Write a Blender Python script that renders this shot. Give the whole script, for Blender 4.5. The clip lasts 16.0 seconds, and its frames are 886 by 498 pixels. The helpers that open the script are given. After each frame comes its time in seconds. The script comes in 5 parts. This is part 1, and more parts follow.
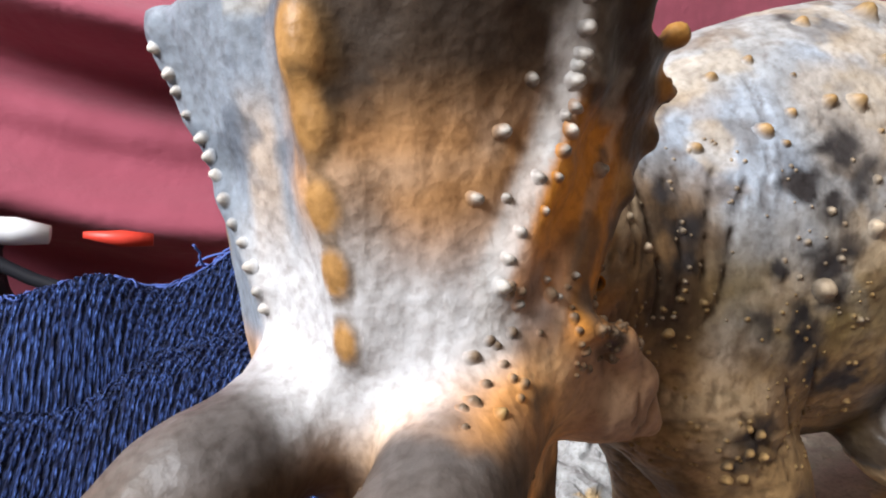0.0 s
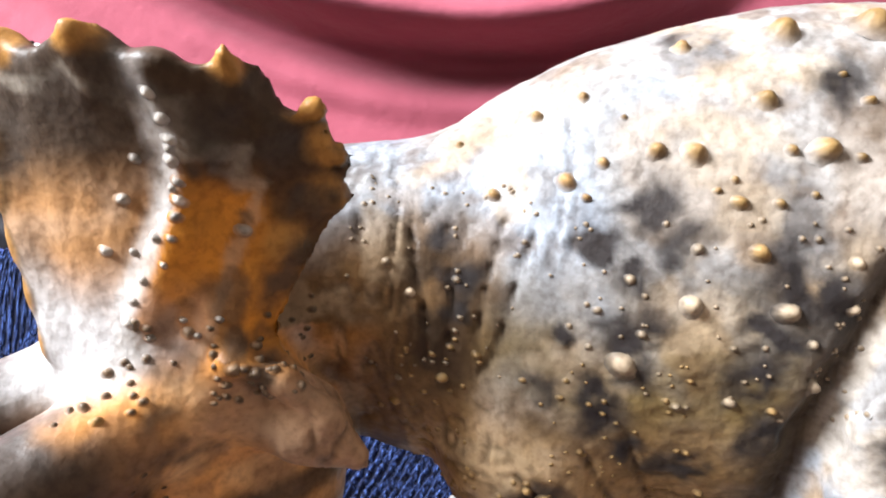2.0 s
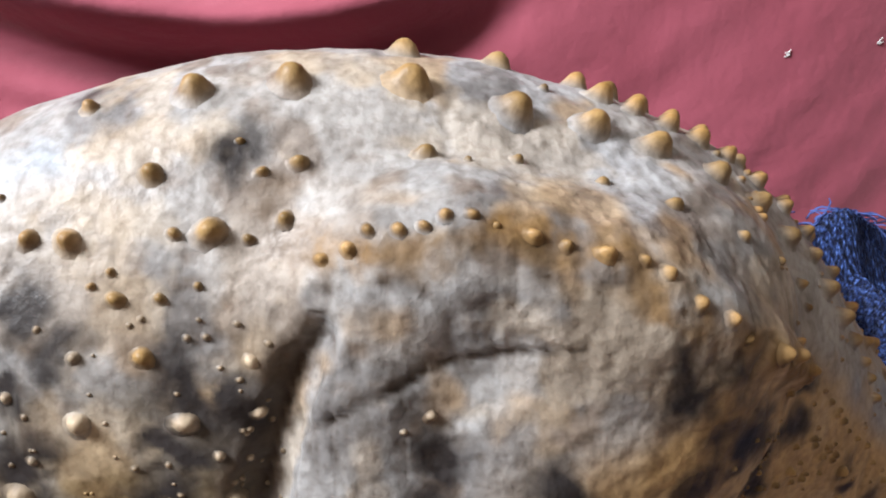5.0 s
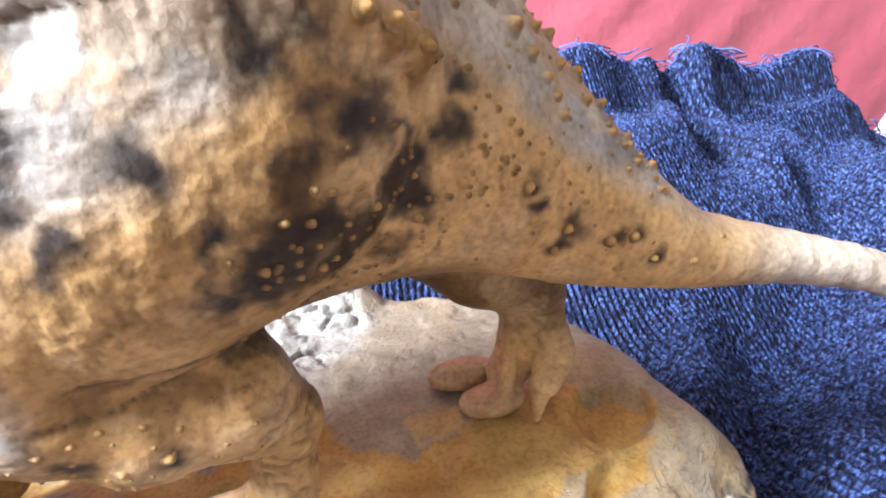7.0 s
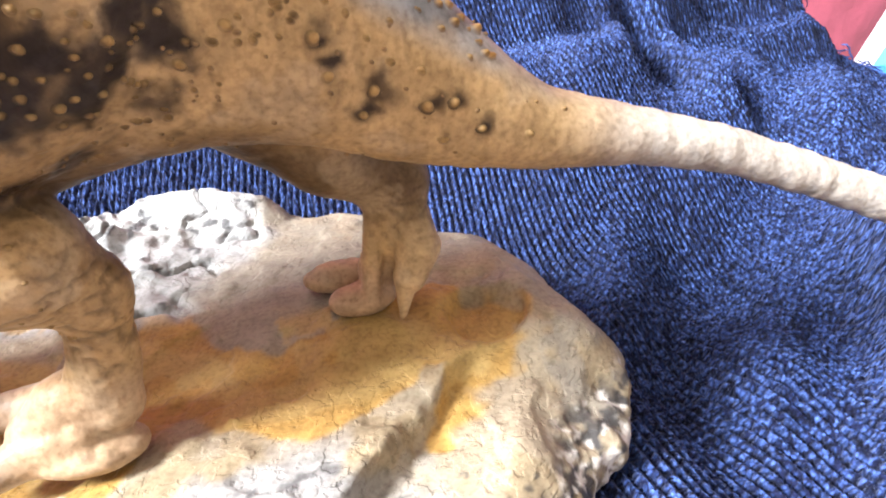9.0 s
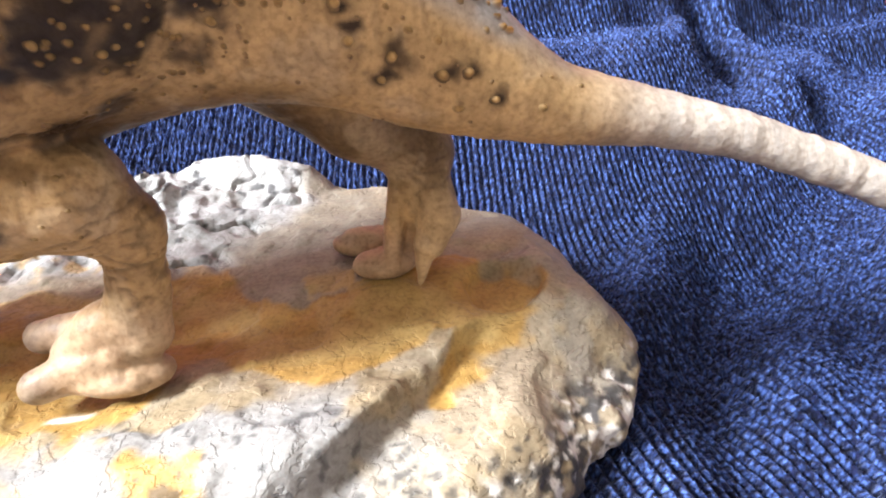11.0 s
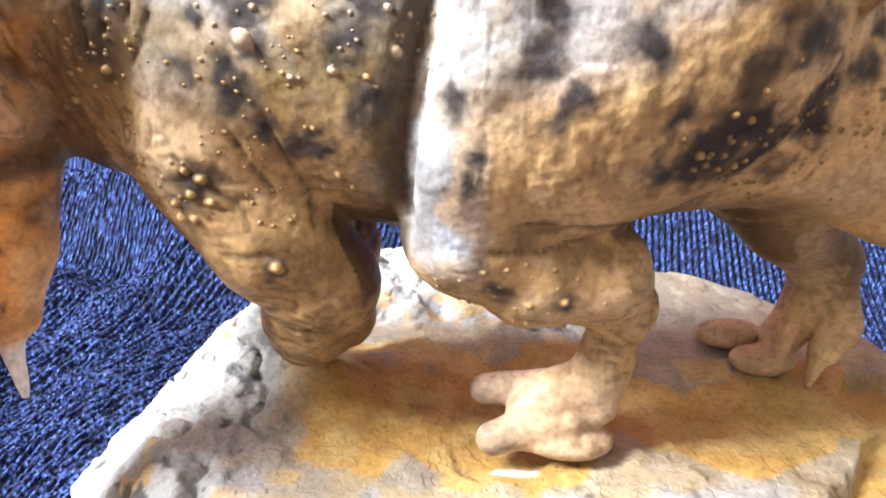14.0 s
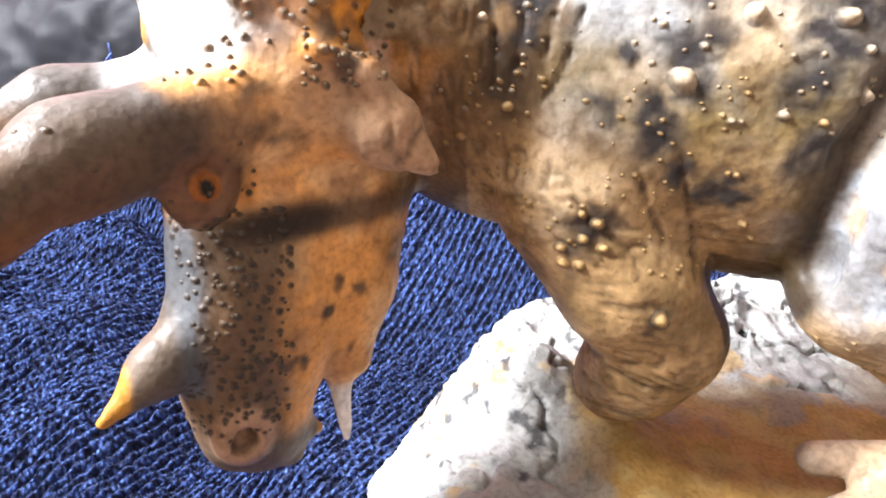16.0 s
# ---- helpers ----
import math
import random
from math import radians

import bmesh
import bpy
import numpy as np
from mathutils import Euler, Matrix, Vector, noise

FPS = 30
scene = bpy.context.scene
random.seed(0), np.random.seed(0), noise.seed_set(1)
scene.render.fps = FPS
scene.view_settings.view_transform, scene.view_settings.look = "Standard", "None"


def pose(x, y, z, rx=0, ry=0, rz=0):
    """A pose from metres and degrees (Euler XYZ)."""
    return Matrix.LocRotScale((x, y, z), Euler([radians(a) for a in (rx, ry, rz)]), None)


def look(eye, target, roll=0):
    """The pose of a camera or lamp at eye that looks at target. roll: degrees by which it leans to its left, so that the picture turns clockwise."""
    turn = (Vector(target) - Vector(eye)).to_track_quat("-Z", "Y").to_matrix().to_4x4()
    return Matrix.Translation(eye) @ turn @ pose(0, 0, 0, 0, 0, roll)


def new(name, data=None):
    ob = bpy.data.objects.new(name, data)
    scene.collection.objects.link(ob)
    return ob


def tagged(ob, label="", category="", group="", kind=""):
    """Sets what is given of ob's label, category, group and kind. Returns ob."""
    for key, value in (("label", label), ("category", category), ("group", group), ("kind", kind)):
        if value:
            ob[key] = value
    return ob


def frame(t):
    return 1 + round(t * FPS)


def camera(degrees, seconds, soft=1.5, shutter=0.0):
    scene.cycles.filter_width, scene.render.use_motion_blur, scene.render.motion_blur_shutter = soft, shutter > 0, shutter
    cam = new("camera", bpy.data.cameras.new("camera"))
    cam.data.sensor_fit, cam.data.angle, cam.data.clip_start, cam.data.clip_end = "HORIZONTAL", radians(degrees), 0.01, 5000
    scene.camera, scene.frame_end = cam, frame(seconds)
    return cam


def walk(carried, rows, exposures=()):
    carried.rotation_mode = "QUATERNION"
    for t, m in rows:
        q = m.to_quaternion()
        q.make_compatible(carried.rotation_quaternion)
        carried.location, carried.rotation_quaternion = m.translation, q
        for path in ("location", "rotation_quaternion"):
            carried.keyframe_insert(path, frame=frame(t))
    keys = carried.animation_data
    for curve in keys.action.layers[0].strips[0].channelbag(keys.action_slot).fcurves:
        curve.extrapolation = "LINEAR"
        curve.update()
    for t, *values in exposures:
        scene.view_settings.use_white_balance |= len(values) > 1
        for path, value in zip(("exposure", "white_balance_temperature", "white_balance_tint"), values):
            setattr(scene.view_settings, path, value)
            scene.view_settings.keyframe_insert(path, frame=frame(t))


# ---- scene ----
cam = camera(68.3, 16.0, 2.0)
METRES, EYE, TILT, LEAN, TURN = 0.9, 0.253, -8.0, 0.0, -20.0
ROWS = [
    (0.0, 0.0, 0.0, 0.0, 0.0, 0.0, -0.0),
    (0.5, 0.043, -0.019, 0.0493, 13.03, -1.06, 0.74),
    (1.0, 0.119, -0.0195, 0.0527, 22.11, -4.53, -2.19),
    (1.5, 0.1502, 0.0043, 0.0235, 26.15, -5.86, -5.69),
    (2.0, 0.1665, 0.0243, 0.0371, 26.82, -5.9, -4.74),
    (2.5, 0.1745, 0.0433, 0.0396, 25.9, -6.31, -6.22),
    (3.0, 0.1992, 0.0678, 0.047, 21.81, -6.71, -5.57),
    (5.5, 0.2894, 0.1056, 0.07, 14.55, -5.7, -1.03),
    (6.0, 0.3091, 0.1129, 0.0587, 13.35, -7.49, 0.26),
    (6.5, 0.331, 0.1136, 0.0392, 12.25, -10.1, 2.05),
    (7.0, 0.3603, 0.1166, 0.0078, 9.74, -13.39, 2.43),
    (7.5, 0.384, 0.1207, -0.0016, 8.44, -14.45, 3.14),
    (8.0, 0.3995, 0.1288, -0.0144, 8.18, -15.03, 3.06),
    (8.5, 0.4174, 0.1313, -0.0253, 9.17, -16.32, 3.24),
    (11.0, 0.4598, 0.1197, -0.0428, 17.4, -16.63, 1.28),
    (11.5, 0.4235, 0.1028, -0.021, 18.88, -14.71, -0.72),
    (12.0, 0.403, 0.0875, -0.0116, 19.78, -13.29, -1.85),
    (12.5, 0.3707, 0.0652, -0.0114, 21.79, -12.87, -3.16),
    (13.0, 0.3441, 0.0488, -0.0087, 23.36, -12.44, -3.77),
    (13.5, 0.3276, 0.0407, -0.011, 23.77, -11.97, -4.4),
    (14.0, 0.2911, 0.0393, -0.0305, 23.98, -12.12, -5.33),
    (14.5, 0.2623, 0.0292, -0.0288, 24.34, -11.21, -5.6),
    (15.0, 0.2445, 0.0025, -0.0085, 25.5, -9.79, -5.74),
    (15.5, 0.1884, -0.0048, -0.0339, 26.53, -9.58, -7.43),
    (16.0, 0.1696, -0.0016, -0.0408, 28.63, -9.89, -7.03),
]
EXPOSURES = [(0.0, -0.8), (0.7, -0.5), (1.5, 0.0), (3.0, -0.4), (5.5, -0.65), (6.5, 0.35), (7.5, 1.1), (8.5, 1.1), (11.0, 0.8), (12.5, 1.05), (14.5, 0.85), (16.0, 0.85)]
walk(cam, [(t, pose(0, 0, EYE, TILT, LEAN, TURN) @ pose(METRES * x, METRES * y, METRES * z, 90 + pitch, roll, yaw)) for t, x, y, z, yaw, pitch, roll in ROWS], EXPOSURES)


# ---- light ----
world = bpy.data.worlds.new("world")
scene.world = world
world.use_nodes = True
wn = world.node_tree.nodes
sky = wn.new("ShaderNodeTexSky")
sky.sky_type, sky.sun_disc = "NISHITA", False
sky.sun_elevation, sky.sun_rotation = radians(35), radians(300)
wn["Background"].inputs["Strength"].default_value = 0.1
world.node_tree.links.new(sky.outputs["Color"], wn["Background"].inputs["Color"])


def area_lamp(name, m, sx, sy, power, colour):
    lamp = bpy.data.lights.new(name, "AREA")
    lamp.shape, lamp.size, lamp.size_y, lamp.energy, lamp.color = "RECTANGLE", sx, sy, power, colour
    ob = new(name, lamp)
    ob.matrix_world = m
    return ob


# daylight through the window in the left wall
area_lamp("window_daylight", look((-1.82, -0.52, 1.83), (0.28, 0.22, 0.10)), 0.98, 0.96, 370, (0.95, 0.975, 1.03))


# ---- materials ----
def material(name, rough=0.6, spec=0.5):
    m = bpy.data.materials.new(name)
    m.use_nodes = True
    b = m.node_tree.nodes["Principled BSDF"]
    b.inputs["Roughness"].default_value = rough
    b.inputs["Specular IOR Level"].default_value = spec
    return m, m.node_tree, b


def node(tree, kind, **inputs):
    n = tree.nodes.new(kind)
    for key, value in inputs.items():
        n.inputs[key.replace("_", " ")].default_value = value
    return n


def ramp(tree, source, stops):
    r = tree.nodes.new("ShaderNodeValToRGB")
    while len(r.color_ramp.elements) < len(stops):
        r.color_ramp.elements.new(0.5)
    for e, (p, c) in zip(r.color_ramp.elements, stops):
        e.position, e.color = p, (*c, 1)
    tree.links.new(source, r.inputs["Fac"])
    return r.outputs["Color"]


def mix(tree, fac, a, b, mode="MIX"):
    n = tree.nodes.new("ShaderNodeMix")
    n.data_type, n.blend_type = "RGBA", mode
    for socket, value in ((n.inputs[0], fac), (n.inputs[6], a), (n.inputs[7], b)):
        if hasattr(value, "links"):
            tree.links.new(value, socket)
        elif isinstance(value, tuple):
            socket.default_value = (*value, 1)
        else:
            socket.default_value = value
    return n.outputs[2]


def bump(tree, bsdf, height, strength, distance, under=None):
    n = node(tree, "ShaderNodeBump", Strength=strength, Distance=distance)
    tree.links.new(height, n.inputs["Height"])
    if under:
        tree.links.new(under, n.inputs["Normal"])
    tree.links.new(n.outputs["Normal"], bsdf.inputs["Normal"])
    return n.outputs["Normal"]


def texture(tree, kind, scale, detail=4.0, coords="Object", stretch=None, rot=None):
    n = tree.nodes.new(kind)
    n.inputs["Scale"].default_value = scale
    if kind == "ShaderNodeTexNoise":
        n.inputs["Detail"].default_value = detail
    c = tree.nodes.new("ShaderNodeTexCoord")
    link = c.outputs[coords]
    if stretch or rot:
        mp = tree.nodes.new("ShaderNodeMapping")
        mp.inputs["Scale"].default_value = stretch or (1, 1, 1)
        mp.inputs["Rotation"].default_value = rot or (0, 0, 0)
        tree.links.new(link, mp.inputs["Vector"])
        link = mp.outputs["Vector"]
    tree.links.new(link, n.inputs["Vector"])
    return n


def painted_material(name, rough, wrinkle, flakes=0.0):
    m, t, b = material(name, rough, 0.20)
    a = t.nodes.new("ShaderNodeAttribute")
    a.attribute_name = "paint"
    mottle = texture(t, "ShaderNodeTexNoise", 90, 6)
    speck = texture(t, "ShaderNodeTexNoise", 420, 4)
    c = mix(t, 1.0, a.outputs["Color"], ramp(t, mottle.outputs["Fac"], [(0.3, (0.78, 0.76, 0.74)), (0.65, (1.08, 1.06, 1.03))]), "MULTIPLY")
    c = mix(t, 0.6, c, ramp(t, speck.outputs["Fac"], [(0.32, (0.62, 0.58, 0.55)), (0.55, (1.05, 1.05, 1.05))]), "MULTIPLY")
    skin = texture(t, "ShaderNodeTexVoronoi", 330)
    wash = texture(t, "ShaderNodeTexNoise", 240, 3, stretch=(1.0, 1.0, 0.7))
    c = mix(t, wrinkle * 2, c, ramp(t, skin.outputs["Distance"], [(0.3, (1.04, 1.04, 1.04)), (0.8, (0.66, 0.62, 0.58))]), "MULTIPLY")
    streak = texture(t, "ShaderNodeTexNoise", 130, 4, stretch=(1.6, 1.0, 0.45))
    c = mix(t, wrinkle * 1.5, c, ramp(t, streak.outputs["Fac"], [(0.36, (0.55, 0.52, 0.49)), (0.5, (1.04, 1.04, 1.04))]), "MULTIPLY")
    first = None
    if flakes:
        layer = texture(t, "ShaderNodeTexNoise", 46, 6, stretch=(1.0, 0.8, 1.6))
        pit = texture(t, "ShaderNodeTexNoise", 210, 3, stretch=(0.7, 1.2, 1.0))
        edge = ramp(t, layer.outputs["Fac"], [(0.40, (0.0, 0.0, 0.0)), (0.425, (0.35, 0.35, 0.35)), (0.50, (0.4, 0.4, 0.4)), (0.515, (0.75, 0.75, 0.75)), (0.60, (0.8, 0.8, 0.8)), (0.62, (1, 1, 1))])
        holes = ramp(t, pit.outputs["Fac"], [(0.30, (0, 0, 0)), (0.36, (1, 1, 1))])
        c = mix(t, 0.22, c, ramp(t, pit.outputs["Fac"], [(0.29, (0.30, 0.26, 0.22)), (0.345, (1.0, 1.0, 1.0))]), "MULTIPLY")
        c = mix(t, 0.08, c, ramp(t, layer.outputs["Fac"], [(0.405, (0.80, 0.76, 0.70)), (0.415, (1.0, 1.0, 1.0)), (0.503, (1.0, 1.0, 1.0)), (0.51, (0.72, 0.66, 0.58)), (0.52, (1.04, 1.04, 1.04))]), "MULTIPLY")
        first = bump(t, b, edge, flakes, 0.0035)
        first = bump(t, b, holes, flakes * 0.8, 0.002, first)
    t.links.new(c, b.inputs["Base Color"])
    first = bump(t, b, mottle.outputs["Fac"], 0.25, 0.002, first)
    first = bump(t, b, streak.outputs["Fac"], wrinkle * 1.2, 0.0014, first)
    first = bump(t, b, wash.outputs["Fac"], wrinkle * 1.5, 0.001, first)
    second = bump(t, b, skin.outputs["Distance"], wrinkle * 1.1, 0.0012, first)
    bump(t, b, speck.outputs["Fac"], 0.35, 0.0006, second)
    r = t.nodes.new("ShaderNodeMapRange")
    r.inputs["To Min"].default_value, r.inputs["To Max"].default_value = rough - 0.12, rough + 0.15
    t.links.new(mottle.outputs["Fac"], r.inputs["Value"])
    t.links.new(r.outputs["Result"], b.inputs["Roughness"])
    return m


def cloth_material(name, stops, rough=0.85, weave=1500):
    m, t, b = material(name, rough, 0.25)
    n = texture(t, "ShaderNodeTexNoise", 3.5, 4)
    t.links.new(ramp(t, n.outputs["Fac"], stops), b.inputs["Base Color"])
    w = texture(t, "ShaderNodeTexNoise", weave, 2)
    b.inputs["Sheen Weight"].default_value = 0.15
    crease = texture(t, "ShaderNodeTexNoise", 14, 5)
    first = bump(t, b, crease.outputs["Fac"], 0.35, 0.02)
    bump(t, b, w.outputs["Fac"], 0.2, 0.0006, first)
    return m


def plain_material(name, colour, rough=0.7, scale=12, spec=0.3):
    m, t, b = material(name, rough, spec)
    n = texture(t, "ShaderNodeTexNoise", scale, 5)
    lo = tuple(0.86 * v for v in colour)
    t.links.new(ramp(t, n.outputs["Fac"], [(0.35, lo), (0.7, colour)]), b.inputs["Base Color"])
    bump(t, b, n.outputs["Fac"], 0.1, 0.002)
    return m


STATUE_PAINT = painted_material("statue_paint", 0.46, 0.13)
BASE_PAINT = painted_material("base_paint", 0.46, 0.03, 0.42)
RED_CLOTH = cloth_material("red_cloth", [(0.35, (0.25, 0.052, 0.078)), (0.65, (0.31, 0.072, 0.105))], 0.8)
WALL_PAINT = plain_material("wall_paint", (0.27, 0.24, 0.205))
CEILING_PAINT = plain_material("ceiling_paint", (0.70, 0.66, 0.61))
FLOOR_WOOD = plain_material("floor_wood", (0.24, 0.15, 0.09), 0.5, 5)
WINDOW_PAINT = plain_material("window_paint", (0.75, 0.74, 0.72), 0.4)
BLACK_NYLON = plain_material("black_nylon", (0.014, 0.014, 0.018), 0.6, 30, 0.12)


RIB = 0.0060


def knit_material():
    """Ribs along v, one every RIB metres of u, made of short loops."""
    m, t, b = material("blue_knit", 0.92, 0.12)
    b.inputs["Sheen Weight"].default_value = 0.2
    b.inputs["Sheen Tint"].default_value = (0.4, 0.5, 0.9, 1)
    coord = t.nodes.new("ShaderNodeTexCoord")
    wobble = texture(t, "ShaderNodeTexNoise", 90, 3, coords="UV")
    split = t.nodes.new("ShaderNodeSeparateXYZ")
    t.links.new(coord.outputs["UV"], split.inputs[0])

    def sum_of(kind, a, b):
        n = t.nodes.new("ShaderNodeMath")
        n.operation = kind
        for socket, v in zip(n.inputs, (a, b)):
            if hasattr(v, "links"):
                t.links.new(v, socket)
            elif v is not None:
                socket.default_value = v
        return n.outputs[0]

    shift = sum_of("MULTIPLY", sum_of("SUBTRACT", wobble.outputs["Fac"], 0.5), 4.5)
    turns = sum_of("MULTIPLY", split.outputs["X"], math.tau / RIB)
    wale = sum_of("MULTIPLY_ADD", sum_of("COSINE", sum_of("ADD", turns, shift), None), 0.5)
    wale.node.inputs[2].default_value = 0.5
    loops = texture(t, "ShaderNodeTexVoronoi", 500, coords="UV", stretch=(1.0, 0.8, 1.0))
    tuft = texture(t, "ShaderNodeTexNoise", 400, 3, coords="UV")
    fuzz = texture(t, "ShaderNodeTexNoise", 1300, 4, coords="UV")
    patch = texture(t, "ShaderNodeTexNoise", 11, 4, coords="UV")
    # gaps between loops and ribs coloured near black for the shade in them
    c = ramp(t, loops.outputs["Distance"], [(0.12, (0.078, 0.145, 0.40)), (0.45, (0.034, 0.066, 0.215)), (0.68, (0.006, 0.009, 0.034))])
    c = mix(t, 0.78, c, ramp(t, wale, [(0.05, (0.03, 0.03, 0.05)), (0.55, (1.08, 1.08, 1.08))]), "MULTIPLY")
    c = mix(t, 0.75, c, ramp(t, tuft.outputs["Fac"], [(0.42, (0.06, 0.06, 0.10)), (0.58, (1.3, 1.3, 1.3))]), "MULTIPLY")
    c = mix(t, 0.7, c, ramp(t, patch.outputs["Fac"], [(0.35, (0.62, 0.60, 0.62)), (0.65, (1.2, 1.2, 1.15))]), "MULTIPLY")
    t.links.new(c, b.inputs["Base Color"])
    first = bump(t, b, wale, 0.8, 0.003)
    second = bump(t, b, ramp(t, loops.outputs["Distance"], [(0.0, (1, 1, 1)), (0.8, (0, 0, 0))]), 1.0, 0.0025, first)
    third = bump(t, b, tuft.outputs["Fac"], 0.8, 0.003, second)
    bump(t, b, fuzz.outputs["Fac"], 0.5, 0.0008, third)
    return m


BLUE_KNIT = knit_material()


# ---- mesh helpers ----
def mesh_object(name, bm, mat, parent=None, label="", smooth=True):
    me = bpy.data.meshes.new(name)
    bm.to_mesh(me)
    bm.free()
    me.materials.append(mat)
    if smooth:
        me.shade_smooth()
    ob = new(name, me)
    ob.parent = parent
    return tagged(ob, label)


def part(name, bm, mat, parent, label="", smooth=False):
    return mesh_object(name, bm, mat, parent, label, smooth)


def box(bm, x0, x1, y0, y1, z0, z1, bevel=0.0, m=None):
    r = bmesh.ops.create_cube(bm, size=1)
    vs = r["verts"]
    for v in vs:
        v.co = Vector((x0 + (v.co.x + 0.5) * (x1 - x0), y0 + (v.co.y + 0.5) * (y1 - y0), z0 + (v.co.z + 0.5) * (z1 - z0)))
    if m is not None:
        bmesh.ops.transform(bm, matrix=m, verts=vs)
    if bevel:
        es = list({e for v in vs for e in v.link_edges})
        bmesh.ops.bevel(bm, geom=es, offset=bevel, segments=2, affect="EDGES", profile=0.5)
    return bm


def solid(name, x0, x1, y0, y1, z0, z1, mat, parent=None, label="", bevel=0.0):
    return mesh_object(name, box(bmesh.new(), x0, x1, y0, y1, z0, z1, bevel), mat, parent, label, False)


def smoothstep(a, b, x):
    t = np.clip((x - a) / (b - a), 0, 1)
    return t * t * (3 - 2 * t)


def lattice(ix, iy, iz, seed):
    h = (ix * 374761393 + iy * 668265263 + iz * 2147483647 + seed * 1274126177) & 0xFFFFFFFF
    h = ((h ^ (h >> 13)) * 1103515245) & 0xFFFFFFFF
    return ((h ^ (h >> 16)) & 0xFFFF) / 65535.0


def grain(p, scale, seed=0, octaves=3):
    """Smooth noise in 0..1 at an array of points."""
    total, weight, amp = 0.0, 0.0, 1.0
    for o in range(octaves):
        q = p * scale * 2 ** o + 100.0
        i = np.floor(q).astype(np.int64)
        f = q - i
        f = f * f * (3 - 2 * f)
        v = 0.0
        for dx in (0, 1):
            for dy in (0, 1):
                for dz in (0, 1):
                    w = (f[:, 0] if dx else 1 - f[:, 0]) * (f[:, 1] if dy else 1 - f[:, 1]) * (f[:, 2] if dz else 1 - f[:, 2])
                    v = v + w * lattice(i[:, 0] + dx, i[:, 1] + dy, i[:, 2] + dz, seed + 17 * o)
        total, weight, amp = total + amp * v, weight + amp, amp * 0.5
    return total / weight


def over(c, colour, w):
    """Lay a coat of paint over the colours c."""
    w = np.clip(w, 0, 1)[:, None]
    return c * (1 - w) + np.array(colour) * w


class Clay:
    """A block of clay: a distance field on a grid, to which rounded forms are added."""

    def __init__(self, lo, hi, h):
        self.lo, self.h = np.array(lo, float), h
        self.n = tuple(int(v) for v in np.ceil((np.array(hi) - self.lo) / h) + 1)
        self.d = np.full(self.n, 0.05, np.float32)

    def window(self, lo, hi):
        a = np.clip(np.floor((np.array(lo) - self.lo) / self.h).astype(int), 0, np.array(self.n) - 1)
        b = np.clip(np.ceil((np.array(hi) - self.lo) / self.h).astype(int) + 1, 1, self.n)
        s = tuple(slice(i, j) for i, j in zip(a, b))
        axes = [(self.lo[k] + self.h * np.arange(a[k], b[k])).astype(np.float32) for k in range(3)]
        return s, np.meshgrid(*axes, indexing="ij", sparse=True)

    def blend(self, s, e, k):
        d = self.d[s]
        if k > 0:
            g = np.maximum(k - np.abs(d - e), 0) / k
            self.d[s] = np.minimum(d, e) - g * g * k * 0.25
        else:
            self.d[s] = np.minimum(d, e)

    def carve(self, s, e, k):
        d = self.d[s]
        g = np.maximum(k - np.abs(d + e), 0) / k
        self.d[s] = np.maximum(d, -e) + g * g * k * 0.25

    def limb(self, a, b, ra, rb, k=0.008, cut=False):
        a, b = np.array(a, float), np.array(b, float)
        r = max(ra, rb) + 0.03
        s, (x, y, z) = self.window(np.minimum(a, b) - r, np.maximum(a, b) + r)
        v = b - a
        t = np.clip(((x - a[0]) * v[0] + (y - a[1]) * v[1] + (z - a[2]) * v[2]) / max(v @ v, 1e-9), 0, 1)
        e = np.sqrt((x - a[0] - t * v[0]) ** 2 + (y - a[1] - t * v[1]) ** 2 + (z - a[2] - t * v[2]) ** 2) - (ra + t * (rb - ra))
        (self.carve if cut else self.blend)(s, e, k)

    def chain(self, points, k=0.008):
        for (a, ra), (b, rb) in zip(points, points[1:]):
            self.limb(a, b, ra, rb, k)

    def egg(self, c, r, axes=None, k=0.01, cut=False):
        c, r = np.array(c, float), np.array(r, float)
        m = np.eye(3) if axes is None else np.array(axes, float)
        w = r.max() + 0.03
        s, (x, y, z) = self.window(c - w, c + w)
        dx, dy, dz = x - c[0], y - c[1], z - c[2]
        q = [(dx * m[i][0] + dy * m[i][1] + dz * m[i][2]) for i in range(3)]
        k0 = np.sqrt(sum((q[i] / r[i]) ** 2 for i in range(3)))
        k1 = np.sqrt(sum((q[i] / r[i] ** 2) ** 2 for i in range(3)))
        e = k0 * (k0 - 1) / np.maximum(k1, 1e-6)
        (self.carve if cut else self.blend)(s, e, k)

    def near_side(self, x, z, start=0.0):
        """The place at which a line in the y direction first meets the clay."""
        i, k = int(round((x - self.lo[0]) / self.h)), int(round((z - self.lo[2]) / self.h))
        column = self.d[i, :, k]
        j0 = max(0, int((start - self.lo[1]) / self.h))
        hit = np.nonzero(column[j0:] < 0)[0]
        return None if len(hit) == 0 else np.array((x, self.lo[1] + self.h * (j0 + hit[0]), z))

    def normal(self, p):
        i = np.clip(np.round((p - self.lo) / self.h).astype(int), 2, np.array(self.n) - 3)
        g = np.array([self.d[tuple(i + 2 * e)] - self.d[tuple(i - 2 * e)] for e in np.eye(3, dtype=int)])
        return g / max(np.linalg.norm(g), 1e-9)

